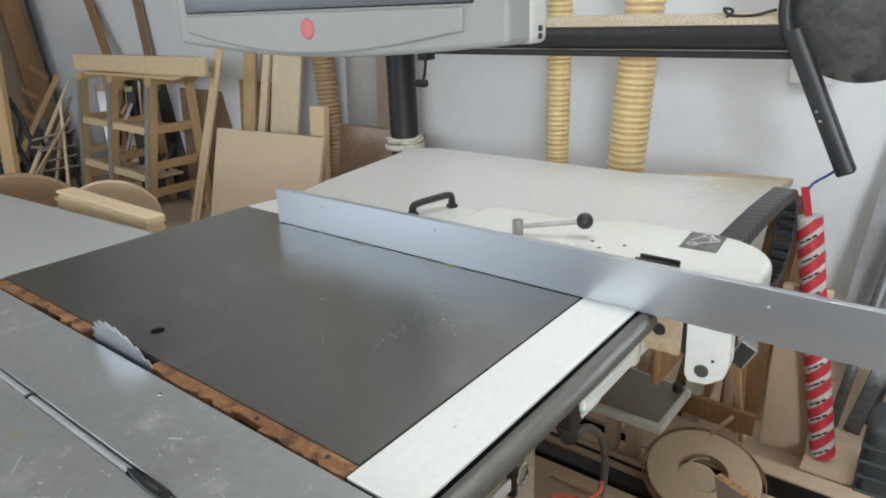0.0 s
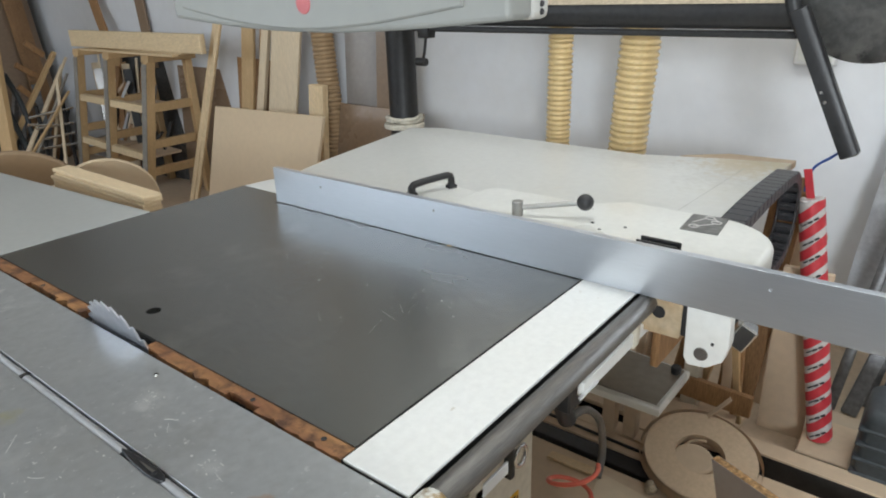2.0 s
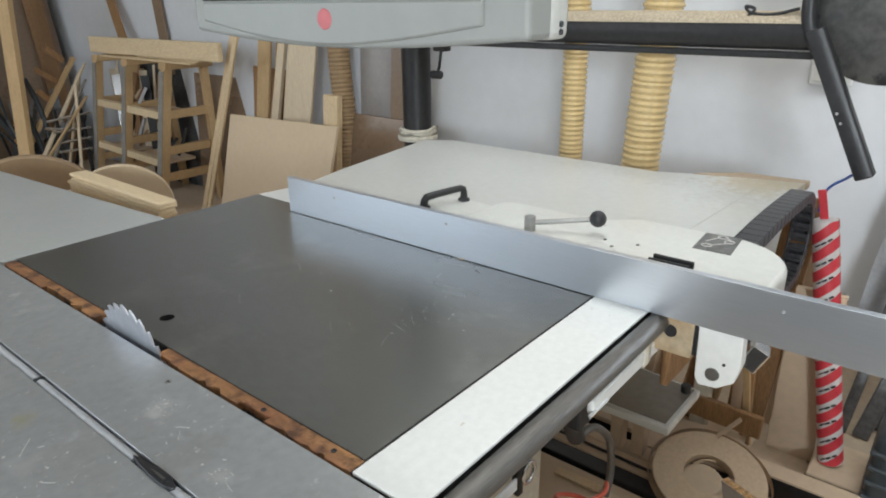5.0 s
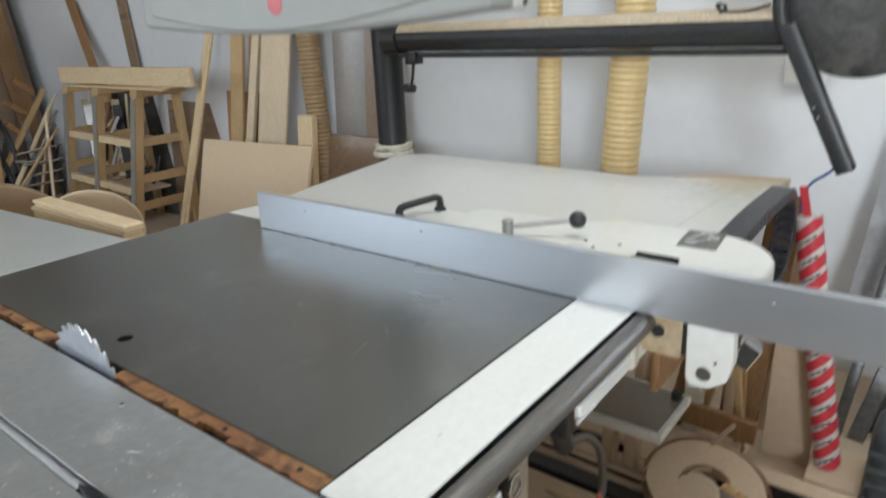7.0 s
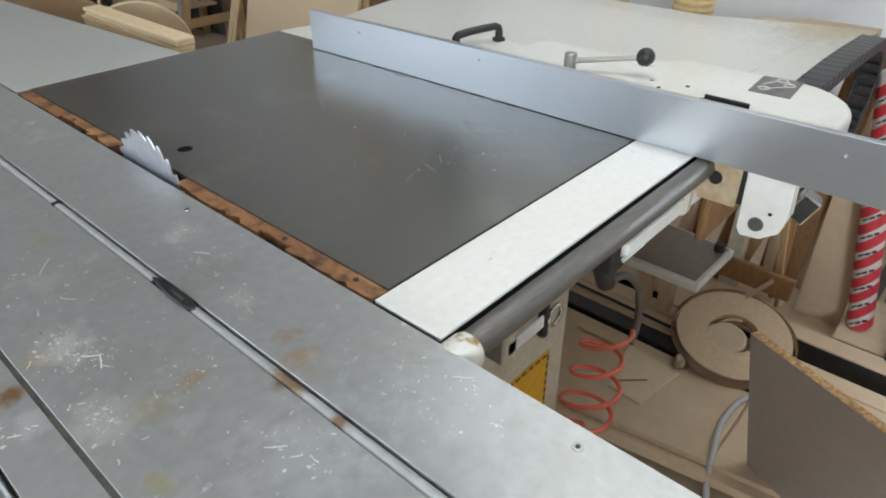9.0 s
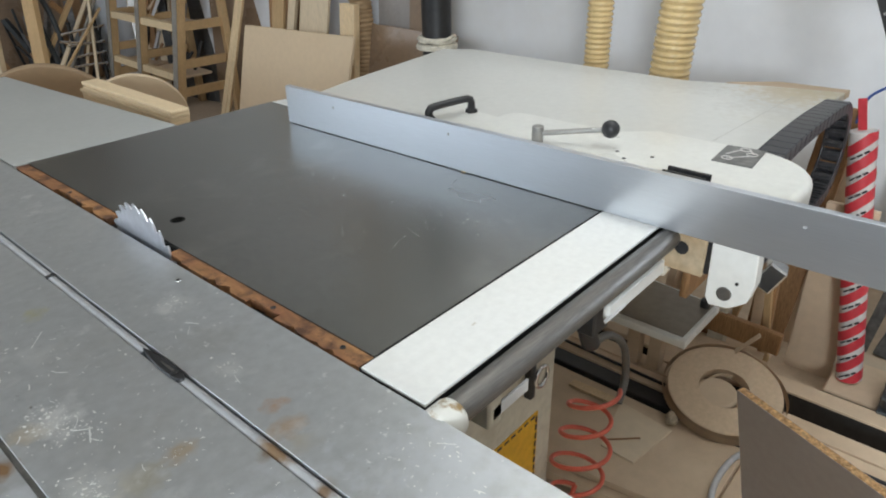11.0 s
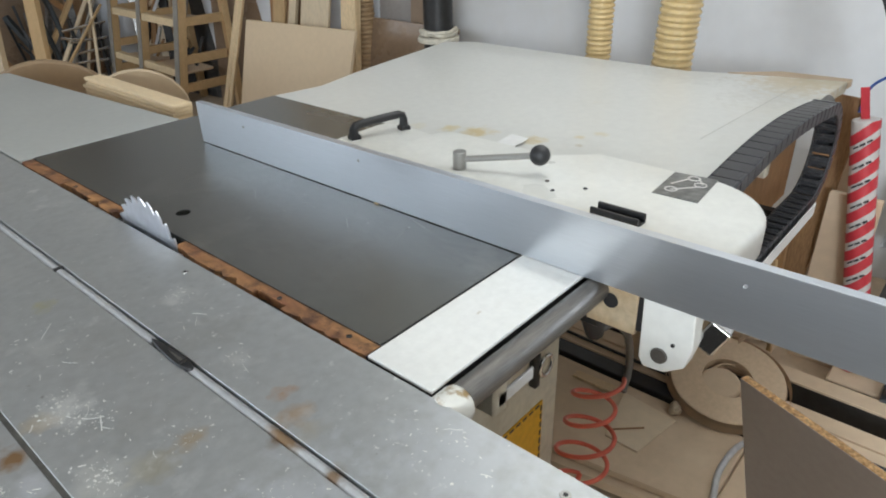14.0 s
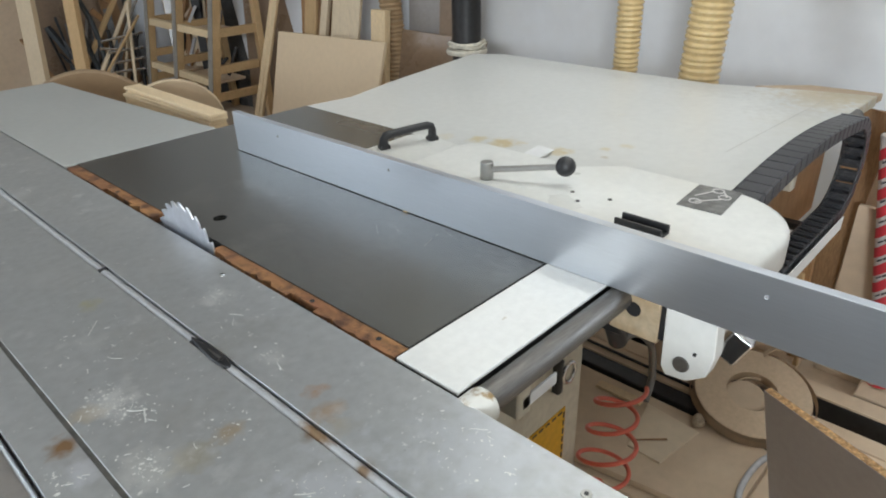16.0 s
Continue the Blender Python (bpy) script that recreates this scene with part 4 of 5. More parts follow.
part("housing_rim", sweep([(BX - 0.040, -0.285 + 0.190 * math.cos(radians(-55 + 4 * k)), 1.425 + 0.190 * math.sin(radians(-55 + 4 * k))) for k in range(46)], 0.020, 10), M["black"], mast, "black rounded rim")
part("strut", beam((BX - 0.055, -0.122, 1.36), (BX - 0.055, -0.306, 0.985), 0.044, 0.046, 0.004, up=(0, 1, 0.4)), M["black"], mast, "black slanting strut")
for k in (0.6, 0.66):
    y, z = -0.085 - 0.213 * k, 1.40 - 0.415 * k
    part("strut_screw", lathe([(0.0045, 0), (0.004, 0.003)], (BX - 0.081, y, z), (-1, 0, 0), 10), M["chrome"], mast)

# ---- control panel above the blade ----
QX = 0.15
scr = thing("control_panel", (QX, 0.17, 1.40), "grey overhead control panel with a dark screen", "control panel")
PY0, PY1, PZ0, PZ1 = -0.147, 0.452, 1.404, 1.82
# shell with a bowed lower edge
bm = bmesh.new()
n = 24
lowz = [PZ0 + 0.006 - 0.016 * math.sin(math.pi * k / n) for k in range(n + 1)]
ys = [PY0 + (PY1 - PY0) * k / n for k in range(n + 1)]
fr = [bm.verts.new((QX, ys[k], lowz[k])) for k in range(n + 1)]
fc = bm.faces.new(fr + [bm.verts.new((QX, PY1, PZ1)), bm.verts.new((QX, PY0, PZ1))])
g = bmesh.ops.extrude_face_region(bm, geom=[fc])
bmesh.ops.translate(bm, verts=[v for v in g["geom"] if isinstance(v, bmesh.types.BMVert)], vec=(0.045, 0, 0))
bmesh.ops.bevel(bm, geom=[e for e in bm.edges if e.calc_face_angle(0) > 0.6], offset=0.006, segments=3, profile=0.5, affect="EDGES")
part("front_shell", bm, M["panel_grey"], scr, "grey plastic front shell with a bowed lower edge")
bm = box(QX + 0.047, QX + 0.085, PY0 + 0.002, PY1, PZ0 + 0.004, PZ1, 0.008, 3)
part("back_shell", bm, M["panel_light"], scr, "light grey back shell")
part("shell_seam", box(QX + 0.0455, QX + 0.0465, PY0 + 0.004, PY1, PZ0 + 0.008, PZ1 - 0.01, 0), M["ink"], scr)
part("screen", box(QX - 0.003, QX + 0.002, -0.105, 0.425, 1.452, 1.78, 0.002), M["screen"], scr, "dark glass screen")
bm = lathe([(0.013, 0), (0.012, 0.0015)], (QX - 0.0045, 0.152, 1.429), (-1, 0, 0), 24)
part("red_mark", bm, M["red_mark"], scr, "round faded red emblem")
n = 24
crest = [(PY0 + 0.055 + (PY1 - PY0 - 0.085) * k / n, PZ0 + 0.020 - 0.026 * math.sin(math.pi * k / n)) for k in range(n + 1)]
bm = bmesh.new()
fc = bm.faces.new([bm.verts.new((QX - 0.0005, y, z)) for y, z in crest] + [bm.verts.new((QX - 0.0005, crest[-1][0], PZ0 + 0.046)), bm.verts.new((QX - 0.0005, crest[0][0], PZ0 + 0.046))])
g = bmesh.ops.extrude_face_region(bm, geom=[fc])
bmesh.ops.translate(bm, verts=[v for v in g["geom"] if isinstance(v, bmesh.types.BMVert)], vec=(-0.004, 0, 0))
bmesh.ops.bevel(bm, geom=[e for e in bm.edges if all(v.co.x < QX - 0.004 for v in e.verts)], offset=0.003, segments=2, profile=0.5, affect="EDGES")
part("lower_face", bm, M["panel_grey"], scr, "raised grey lower face with a curved edge")
for z in (1.416, 1.424):
    part("shell_screw", lathe([(0.0035, 0), (0.003, 0.002)], (QX + 0.066, PY0 + 0.002, z), (0, -1, 0), 12), M["ink"], scr)
part("hanger", rod((QX + 0.07, 0.17, 1.80), (QX + 0.07, 0.17, 2.30), 0.025, 20), M["black_metal"], scr)
part("hanger_arm", beam((QX + 0.07, 0.17, 2.30), (PX, PY, 2.30), 0.05, 0.06), M["black_metal"], scr)

# ---- energy chain of the fence ----
chain = thing("cable_chain", (1.2, -0.17, 0), "black plastic cable chain looping beside the extension", "cable chain")
CZ, CR, CY, PITCH, LINKS = 0.928, 0.124, -0.17, 0.036, 42
C_FIX = 0.95
C_LEN = PITCH * LINKS
link_bm = box(-PITCH * 0.485, PITCH * 0.485, -0.028, -0.021, -0.016, 0.016, 0.002)
box(-PITCH * 0.485, PITCH * 0.485, 0.021, 0.028, -0.016, 0.016, 0.002, bm=link_bm)
box(-PITCH * 0.485, PITCH * 0.485, -0.022, 0.022, 0.011, 0.0155, 0.001, bm=link_bm)
box(-PITCH * 0.30, PITCH * 0.30, -0.022, 0.022, -0.0155, -0.011, 0.001, bm=link_bm)
box(-PITCH * 0.12, PITCH * 0.12, -0.0205, 0.0205, -0.0185, -0.0150, 0.001, bm=link_bm)
link_mesh = mesh("link", link_bm, M["chain"])
links = []
for k in range(LINKS):
    ob = new("link", link_mesh)
    ob.parent = chain
    links.append(ob)
tray = box(0.93, 1.36, CY - 0.036, CY + 0.036, CZ - 2 * CR - 0.026, CZ - 2 * CR - 0.020, 0.001)
box(0.93, 1.36, CY - 0.039, CY - 0.0365, CZ - 2 * CR - 0.026, CZ - 2 * CR + 0.010, 0.0005, bm=tray)
part("chain_tray", tray, M["paper"], chain, "white sheet-metal chain tray with an upturned lip")
part("tray_arm", box(1.32, 1.35, CY + 0.0, -0.066, CZ - 2 * CR - 0.046, CZ - 2 * CR - 0.0265, 0.002), M["black_metal"], chain)


def link_pose(s, shift):
    """The pose of a chain link at s along the chain, with the carriage moved by shift; in the chain's space."""
    x_c = FX + 0.31 + shift
    x_b = (C_LEN - math.pi * CR + x_c + C_FIX) / 2
    if s < x_b - x_c:
        run, hump = x_b - x_c, 0.008 + 0.06 * abs(shift)
        x, z = x_c + s, CZ + hump * math.sin(math.pi * s / run)
        a = -math.degrees(math.atan(hump * math.pi / run * math.cos(math.pi * s / run)))
    elif s < x_b - x_c + math.pi * CR:
        t = (s - (x_b - x_c)) / CR
        x, z, a = x_b + CR * math.sin(t), CZ - CR + CR * math.cos(t), math.degrees(t)
    else:
        x, z, a = x_b - (s - (x_b - x_c) - math.pi * CR), CZ - 2 * CR, 180.0
    return pose(x - 1.2, 0, z, 0, a, 0)


# ---- wall side: ducts, socket, tube roll, bars ----


def ribbed_duct(name, path, r, pitch, label, mat=None):
    """A flexible duct: a tube, with each rib of the seen stretch a ring of its own."""
    mat = mat or M["hose"]
    pts = smooth_path(path, 10)
    dense = [pts[0]]
    for p in pts[1:]:
        n = max(1, int((p - dense[-1]).length / (pitch / 4)))
        a = dense[-1].copy()
        for j in range(1, n + 1):
            dense.append(a.lerp(p, j / n))
    low, high = 0.55, 1.75
    run, rad, last, rings = 0.0, [], dense[0], []
    for k, p in enumerate(dense):
        step = (p - last).length
        if low < p.z < high:
            rad.append(r - 0.003)
            if int((run + step) / pitch) > int(run / pitch):
                rings.append((p, (dense[k + 1] - dense[k - 1]).normalized()))
        else:
            rad.append(r + 0.0034 * (1 if ((run + step) / pitch) % 1.0 < 0.5 else -1) * (0.9 if int((run + step) / pitch * 4) % 2 else 0.5))
        run += step
        last = p
    duct = thing(name, (path[0][0], path[0][1], 0), label, "duct", "extraction ducts")
    part("tube", sweep(dense, rad, 26), mat, duct)
    h = pitch * 0.42
    ring_mesh = mesh("rib", lathe([(r - 0.004, -h), (r + 0.0005, -h * 0.75), (r + 0.0036, -h * 0.25), (r + 0.0036, h * 0.25), (r + 0.0005, h * 0.75), (r - 0.004, h)], (0, 0, 0), seg=26), mat)
    for p, d in rings:
        ob = new("rib", ring_mesh)
        ob.parent = duct
        m = d.to_track_quat("Z", "Y").to_matrix().to_4x4()
        m.translation = p - Vector(duct.location)
        ob.matrix_basis = m
    return duct


ribbed_duct("ribbed_duct", [(1.95, 0.765, 0.0), (1.95, 0.765, 0.7), (1.95, 0.766, 1.4), (1.95, 0.765, 2.2), (1.95, 0.765, 3.38)], 0.046, 0.0195, "narrow yellow ribbed plastic extraction duct")
ribbed_duct("ribbed_duct", [(1.95, 0.475, 0.0), (1.95, 0.472, 0.6), (1.95, 0.462, 0.95), (1.95, 0.445, 1.25), (1.95, 0.43, 1.6), (1.95, 0.42, 3.38)], 0.069, 0.0225, "wide yellow ribbed plastic extraction duct, slightly bent")

sock = thing("wall_socket", (WX, 0.0, 1.15), "white plastic socket box on the wall", "socket")
part("socket_box", box(WX - 0.03, WX, -0.115, 0.03, 1.125, 1.235, 0.006, 2), M["paper"], sock)
part("socket_plate", box(WX - 0.034, WX - 0.03, -0.10, 0.015, 1.14, 1.22, 0.002), M["cover"], sock)
for y in (-0.065, -0.02):
    part("socket_hole", lathe([(0.012, 0), (0.012, 0.001)], (WX - 0.034, y, 1.18), (-1, 0, 0), 14), M["ink"], sock)

# roll wrapped in red and white film
roll = thing("wrapped_roll", (1.63, -0.375, 0.075), "tall red and white wrapped roll leaning upright", "wrapped roll")
ra, rb = Vector((1.63, -0.375, 0.078)), Vector((1.655, -0.225, 0.84))
ax = (rb - ra).normalized()
u = ax.orthogonal().normalized()
w = ax.cross(u)
part("core", rod(ra, rb, 0.035, 28, bevel=0.004), M["tapewhite"], roll)
length = (rb - ra).length
cam_side = (Vector((-0.45, -0.52, 0)) - Vector((1.64, -0.3, 0))).normalized()
across_roll = ax.cross(cam_side).normalized()
rng = random.Random(17)
for k in range(14):
    base = -0.012 + k * 0.057 + rng.uniform(-0.004, 0.004)
    bm = bmesh.new()
    rows = []
    for j in range(25):
        a = 2 * math.pi * j / 24
        off = 0.026 * (math.cos(a) * u + math.sin(a) * w).dot(across_roll)
        lo, hi = min(length - 0.006, max(0.002, base + off)), max(0.006, min(length - 0.002, base + 0.033 + off * 1.1))
        rad = 0.0362
        rows.append((bm.verts.new(ra + ax * lo + rad * (math.cos(a) * u + math.sin(a) * w)), bm.verts.new(ra + ax * hi + rad * (math.cos(a) * u + math.sin(a) * w))))
    for p, q in zip(rows, rows[1:]):
        bm.faces.new((p[0], q[0], q[1], p[1]))
    part("red_band", bm, M["red"], roll)
    if 0.01 < base + 0.055 < length - 0.02:
        c = ra + ax * (base + 0.045) + cam_side * 0.0365
        for b0, b1 in ((-0.024, -0.012), (-0.009, 0.004), (0.008, 0.020)):
            lift = -0.5 * (b0 + b1) ** 2 * 3
            part("print_bar", beam(c + across_roll * b0 + ax * b0 * 0.55 + cam_side * lift, c + across_roll * b1 + ax * b1 * 0.55 + cam_side * lift, 0.0025, 0.0065 - 0.08 * abs(b0), 0, up=ax), M["ink"], roll)
part("red_flap", beam(rb + Vector((0, 0, -0.01)), rb + Vector((-0.004, 0.022, 0.085)), 0.022, 0.004, 0.0015, up=(-1, 0, 0)), M["red"], roll, "red folded flap")

# grey bars leaning against the wall behind the roll
bars = [(-0.42, -0.62, 0.05, 2.35), (-0.50, -0.70, 0.04, 2.35), (-0.57, -0.80, 0.05, 2.36), (-0.36, -0.50, 0.035, 2.38), (-0.65, -0.85, 0.045, 2.36), (-0.46, -0.60, 0.03, 2.40), (-0.74, -0.92, 0.05, 2.36)]
for k, (y0, y1, w_, x1) in enumerate(bars):
    solo("leaning_bar", beam((1.95 + 0.04 * (k % 3), y0, 0.0), (x1, y1, 0.95 + 0.1 * (k % 4)), w_, w_ * 0.7, 0.003, up=(-1, 0, 0)), M["grey_metal"], (1.95, y0, 0), "grey metal bar leaning against the wall", "metal bar", "leaning metal bars")
bm = bmesh.new()
n = 16
grid = [[bm.verts.new((2.18 + 0.2 * k / n + 0.03 * noise.noise((k * 0.5, j * 0.45, 3)), -0.30 - 0.55 * j / n - 0.06 * k / n, 0.25 + 0.78 * k / n + 0.02 * noise.noise((k * 0.3, j * 0.5, 9)))) for j in range(n + 1)] for k in range(n + 1)]
for a, b in zip(grid, grid[1:]):
    for j in range(n):
        bm.faces.new((a[j], a[j + 1], b[j + 1], b[j]))
bmesh.ops.solidify(bm, geom=list(bm.faces), thickness=0.004)
solo("plastic_sheet", bm, M["film"], (2.2, -0.5, 0.25), "crumpled grey-white plastic sheet over the bars", "plastic sheet")
solo("blue_cord", sweep(smooth_path([(BX - 0.03, -0.29, 1.0), (1.70, -0.25, 0.955), (1.75, -0.20, 0.90), (1.80, -0.18, 0.80)], 8), 0.004, 8), M["blue"], (1.7, -0.25, 0.8), "thin blue cord tied to the strut", "cord")

# boards standing behind the end of the extension
solo("standing_board", prism([(1.70, -0.318), (1.72, -0.318), (1.72, -0.178), (1.70, -0.178)], 0.0, 0.60, 0.004), M["dustwood"], (1.71, -0.25, 0), "pale dusty wooden board standing upright", "board", "loose boards")
solo("standing_board", beam((1.72, -0.10, 0.07), (1.80, -0.15, 0.86), 0.10, 0.018, 0.002, up=(-1, 0, 0)), M["oak"], (1.72, -0.1, 0.07), "brown wooden board leaning upright", "board", "loose boards")
solo("standing_board", beam((1.84, -0.19, 0.0), (1.88, -0.20, 0.66), 0.12, 0.018, 0.002, up=(-1, 0, 0)), M["dustwood"], (1.8, -0.2, 0.07), "pale cardboard-coloured board leaning upright", "board", "loose boards")

# ---- clutter on the floor under the saw ----
def board_plan(grow, lower=-0.245, upper=0.62):
    edge = lambda y: 0.756 - 0.157 * y - grow
    return [(edge(lower), lower - grow), (1.092, lower - grow), (1.092, upper), (edge(upper), upper)]


solo("floor_board", prism(board_plan(0), 0.080, 0.098, 0.002, 1), M["dustwood"], (0.9, 0.2, 0.08), "dusty beige board lying on another", "board", "floor boards")
solo("floor_board", prism(board_plan(0, -0.62, -0.25), 0.078, 0.093, 0.002, 1), M["dustwood"], (0.95, -0.4, 0.078), "pale dusty board butted against another", "board", "floor boards")
solo("floor_board", prism(board_plan(0.026, -0.66), 0.052, 0.077, 0.002, 1), M["dustwood"], (0.9, 0.2, 0.052), "dusty brown board under the top one", "board", "floor boards")
solo("floor_board", prism([(0.855, -0.035), (1.032, -0.063), (1.051, 0.104), (0.858, 0.061)], 0.0985, 0.104, 0.001, 1), M["pale_sheet"], (0.95, 0.02, 0.0985), "small pale sheet lying on the board", "board", "floor boards")
for y in (-0.6, -0.1, 0.35):
    solo("batten", box(0.85, 1.05, y + 0.1, y + 0.16, 0, 0.051, 0.003), M["dustwood"], (0.8, y, 0), "rough dusty wooden batten under boards", "batten", "floor battens")
# black base beams with planks
fr = thing("base_frame", (1.3, 0.0, 0), "black steel base frame with wooden planks on it", "frame")
part("base_beam", box(1.10, 1.16, -0.75, 0.75, 0.0, 0.11, 0.003), M["black_metal"], fr, "black steel beam")
part("base_beam", box(1.44, 1.50, -0.75, 0.75, 0.0, 0.075, 0.003), M["black_metal"], fr, "black steel beam")
part("plank", box(1.165, 1.235, -0.70, 0.70, 0.085, 0.11, 0.003), M["dustwood"], fr)
part("plank", box(1.245, 1.31, -0.72, 0.68, 0.085, 0.105, 0.003), M["dustwood"], fr)
part("plank", box(1.38, 1.60, -0.16, 0.66, 0.076, 0.094, 0.003), M["dustwood"], fr)
part("plank", box(1.436, 1.504, -0.74, -0.165, 0.076, 0.084, 0.002), M["dustwood"], fr)
solo("foot_board", box(1.53, 1.75, -0.47, -0.325, 0, 0.074, 0.004), M["dustwood"], (1.64, -0.4, 0), "thick dusty board on the floor under the roll", "board", "floor boards")
part("cross_bar", box(1.16, 1.44, -0.05, 0.0, 0.03, 0.08, 0.002), M["black_metal"], fr)
part("cross_bar", box(1.16, 1.44, 0.45, 0.5, 0.03, 0.08, 0.002), M["black_metal"], fr)
part("thin_rod", rod((1.17, -0.7, 0.118), (1.20, 0.6, 0.118), 0.005, 8), M["black_metal"], fr)

# coil of edging band
coil = thing("edging_coil", (1.31, -0.095, 0.115), "flat coil of pale edging band standing tilted", "coil")
cc = Vector((1.215, -0.126, 0.156))
tilt = Matrix.Translation(cc) @ pose(0, 0, 0, 6, -13, 0) @ Matrix.Scale(0.90, 4)
bm = lathe([(0.080, -0.020), (0.170, -0.020), (0.172, 0.018), (0.168, 0.020), (0.076, 0.020), (0.074, 0.0)], (0, 0, 0), seg=48)
bm.faces.ensure_lookup_table()
for f in [f for f in bm.faces if len(f.verts) > 4]:
    bm.faces.remove(f)
rings = [[v for v in bm.verts if abs(v.co.xy.length - 0.080) < 1e-4 and v.co.z < -0.01], [v for v in bm.verts if abs(v.co.xy.length - 0.074) < 1e-4]]
for r_ in rings:
    r_.sort(key=lambda v: math.atan2(v.co.y, v.co.x))
for k in range(48):
    bm.faces.new((rings[0][k], rings[0][(k + 1) % 48], rings[1][(k + 1) % 48], rings[1][k]))
bmesh.ops.transform(bm, matrix=tilt, verts=bm.verts)
part("wound_band", bm, M["band"], coil, "pale wound edging band")
spiral = [tilt @ Vector(((0.068 - 0.00045 * k) * math.cos(k * 0.19), (0.058 - 0.00045 * k) * math.sin(k * 0.19), 0.006)) for k in range(22)]
part("loose_inner_turn", sweep(spiral, 0.004, 6), M["band"], coil)
for rr, z0 in ((0.1745, -0.016), (0.183, -0.020)):
    ring = [tilt @ Vector((rr * math.cos(a) + (0.006 if rr > 0.18 else 0), rr * math.sin(a) * (1.02 if rr > 0.18 else 1), z0 + 0.004 * math.sin(3 * a))) for a in [2 * math.pi * k / 60 for k in range(61)]]
    bm = bmesh.new()
    rows = [(bm.verts.new(p), bm.verts.new(p + (tilt.to_3x3() @ Vector((0, 0, 0.030))))) for p in ring]
    for p, q in zip(rows, rows[1:]):
        bm.faces.new((p[0], q[0], q[1], p[1]))
    bmesh.ops.solidify(bm, geom=list(bm.faces), thickness=0.002)
    part("outer_turn", bm, M["dustwood"], coil, "loose outer turn of the band")
part("curled_end", beam(tilt @ Vector((0.16, 0.03, 0.02)), tilt @ Vector((0.21, -0.02, 0.09)), 0.02, 0.003, 0.001), M["dustwood"], coil)
part("coil_core", rod(tilt @ Vector((-0.020, 0.012, -0.030)), tilt @ Vector((-0.019, 0.012, 0.012)), 0.056, 24, bevel=0.008), M["dustwood"], coil, "pale caked core")

# small stand with a grey top and white rim
st = thing("small_stand", (1.18, 0.07, 0), "low stand with grey top and white rim", "stand")
quad = [(1.03, 0.205), (1.03, -0.055), (1.260, -0.058), (1.285, 0.195)]
part("stand_rim", prism(quad, 0.376, 0.40, 0.006, 2), M["cover"], st, "white rounded rim")
ins = [(1.045, 0.19), (1.045, -0.042), (1.249, -0.046), (1.272, 0.18)]
part("stand_top", prism(ins, 0.3995, 0.4015), M["stand_top"], st, "brownish grey top")
for x, y in ((1.258, 0.168), (1.262, 0.10)):
    part("stand_leg", box(x - 0.02, x + 0.02, y - 0.02, y + 0.02, 0.111, 0.375, 0.002), M["dustwood"], st)
part("stand_knob", rod((1.222, -0.03, 0.4015), (1.222, -0.03, 0.425), 0.014, 16, bevel=0.003), M["black"], st)

# loose offcuts
rng = random.Random(11)
solo("offcut", beam((1.50, 0.10, 0.20), (1.50, -0.19, 0.19), 0.02, 0.075, 0.002), M["oak"], (1.5, 0, 0.155), "orange-brown wooden offcut on edge", "offcut", "wood offcuts")
solo("offcut", box(1.33, 1.50, -0.16, 0.12, 0.106, 0.118, 0.001, m=Matrix.Translation((1.42, 0, 0.115)) @ pose(0, 0, 0, 0, -9, 8) @ Matrix.Translation((-1.42, 0, -0.115))), M["dustwood"], (1.42, 0, 0.1), "pale dusty sheet offcut", "offcut", "wood offcuts")
for k in range(16):
    x, y = rng.uniform(1.52, 1.74), rng.uniform(-0.16, 0.42)
    h = rng.uniform(0.12, 0.42)
    a = Vector((x, y, 0.095))
    b = a + Vector((rng.uniform(-0.04, 0.08), rng.uniform(-0.05, 0.05), h))
    solo("offcut", beam(a, b, rng.uniform(0.02, 0.05), rng.uniform(0.008, 0.02), 0.001, up=(-1, rng.uniform(-0.5, 0.5), 0)), M[rng.choice(["dustwood", "oak", "oak", "rackwood"])], tuple(a), "small wooden offcut stuck upright", "offcut", "wood offcuts")
for k in range(10):
    x, y = rng.uniform(0.80, 1.05), rng.uniform(0.25, 0.6)
    a = Vector((x, y, 0.103))
    b = a + Vector((rng.uniform(-0.15, 0.15), rng.uniform(-0.15, 0.15), 0.004))
    solo("offcut", beam(a, b, rng.uniform(0.015, 0.04), 0.008, 0.001), M[rng.choice(["dustwood", "pine"])], tuple(a), "small wooden offcut lying flat", "offcut", "wood offcuts")
lump = bmesh.new()
bmesh.ops.create_icosphere(lump, subdivisions=3, radius=0.018, matrix=Matrix.Translation((1.06, -0.045, 0.115)))
for v in lump.verts:
    v.co += 0.010 * noise.noise_vector(v.co * 70)
solo("dust_lump", lump, M["dusty"], (1.06, -0.045, 0.095), "lump of caked sawdust", "sawdust")
solo("floor_hose", sweep(smooth_path([(0.74, -0.285, 0.010), (0.775, -0.262, 0.06), (0.83, -0.245, 0.105), (0.92, -0.225, 0.107), (1.02, -0.228, 0.107), (1.085, -0.25, 0.107)], 8), 0.008, 10), M["film"], (0.9, -0.2, 0.095), "grey flexible hose lying on the floor board", "hose")
solo("floor_rod", rod((0.88, 0.06, 0.107), (0.945, -0.01, 0.107), 0.0025, 8), M["oak"], (0.9, 0.05, 0.1), "thin brown stick lying on the floor board", "rod")

# grey chipboard panel standing near the saw
pn = thing("chipboard_panel", (0.67, -0.45, 0), "grey laminated chipboard panel standing on edge", "panel")
a, b = Vector((0.727, -0.267, 0)), Vector((0.535, -0.72, 0))
d = (b - a).normalized()
nrm = Vector((-d.y, d.x, 0))
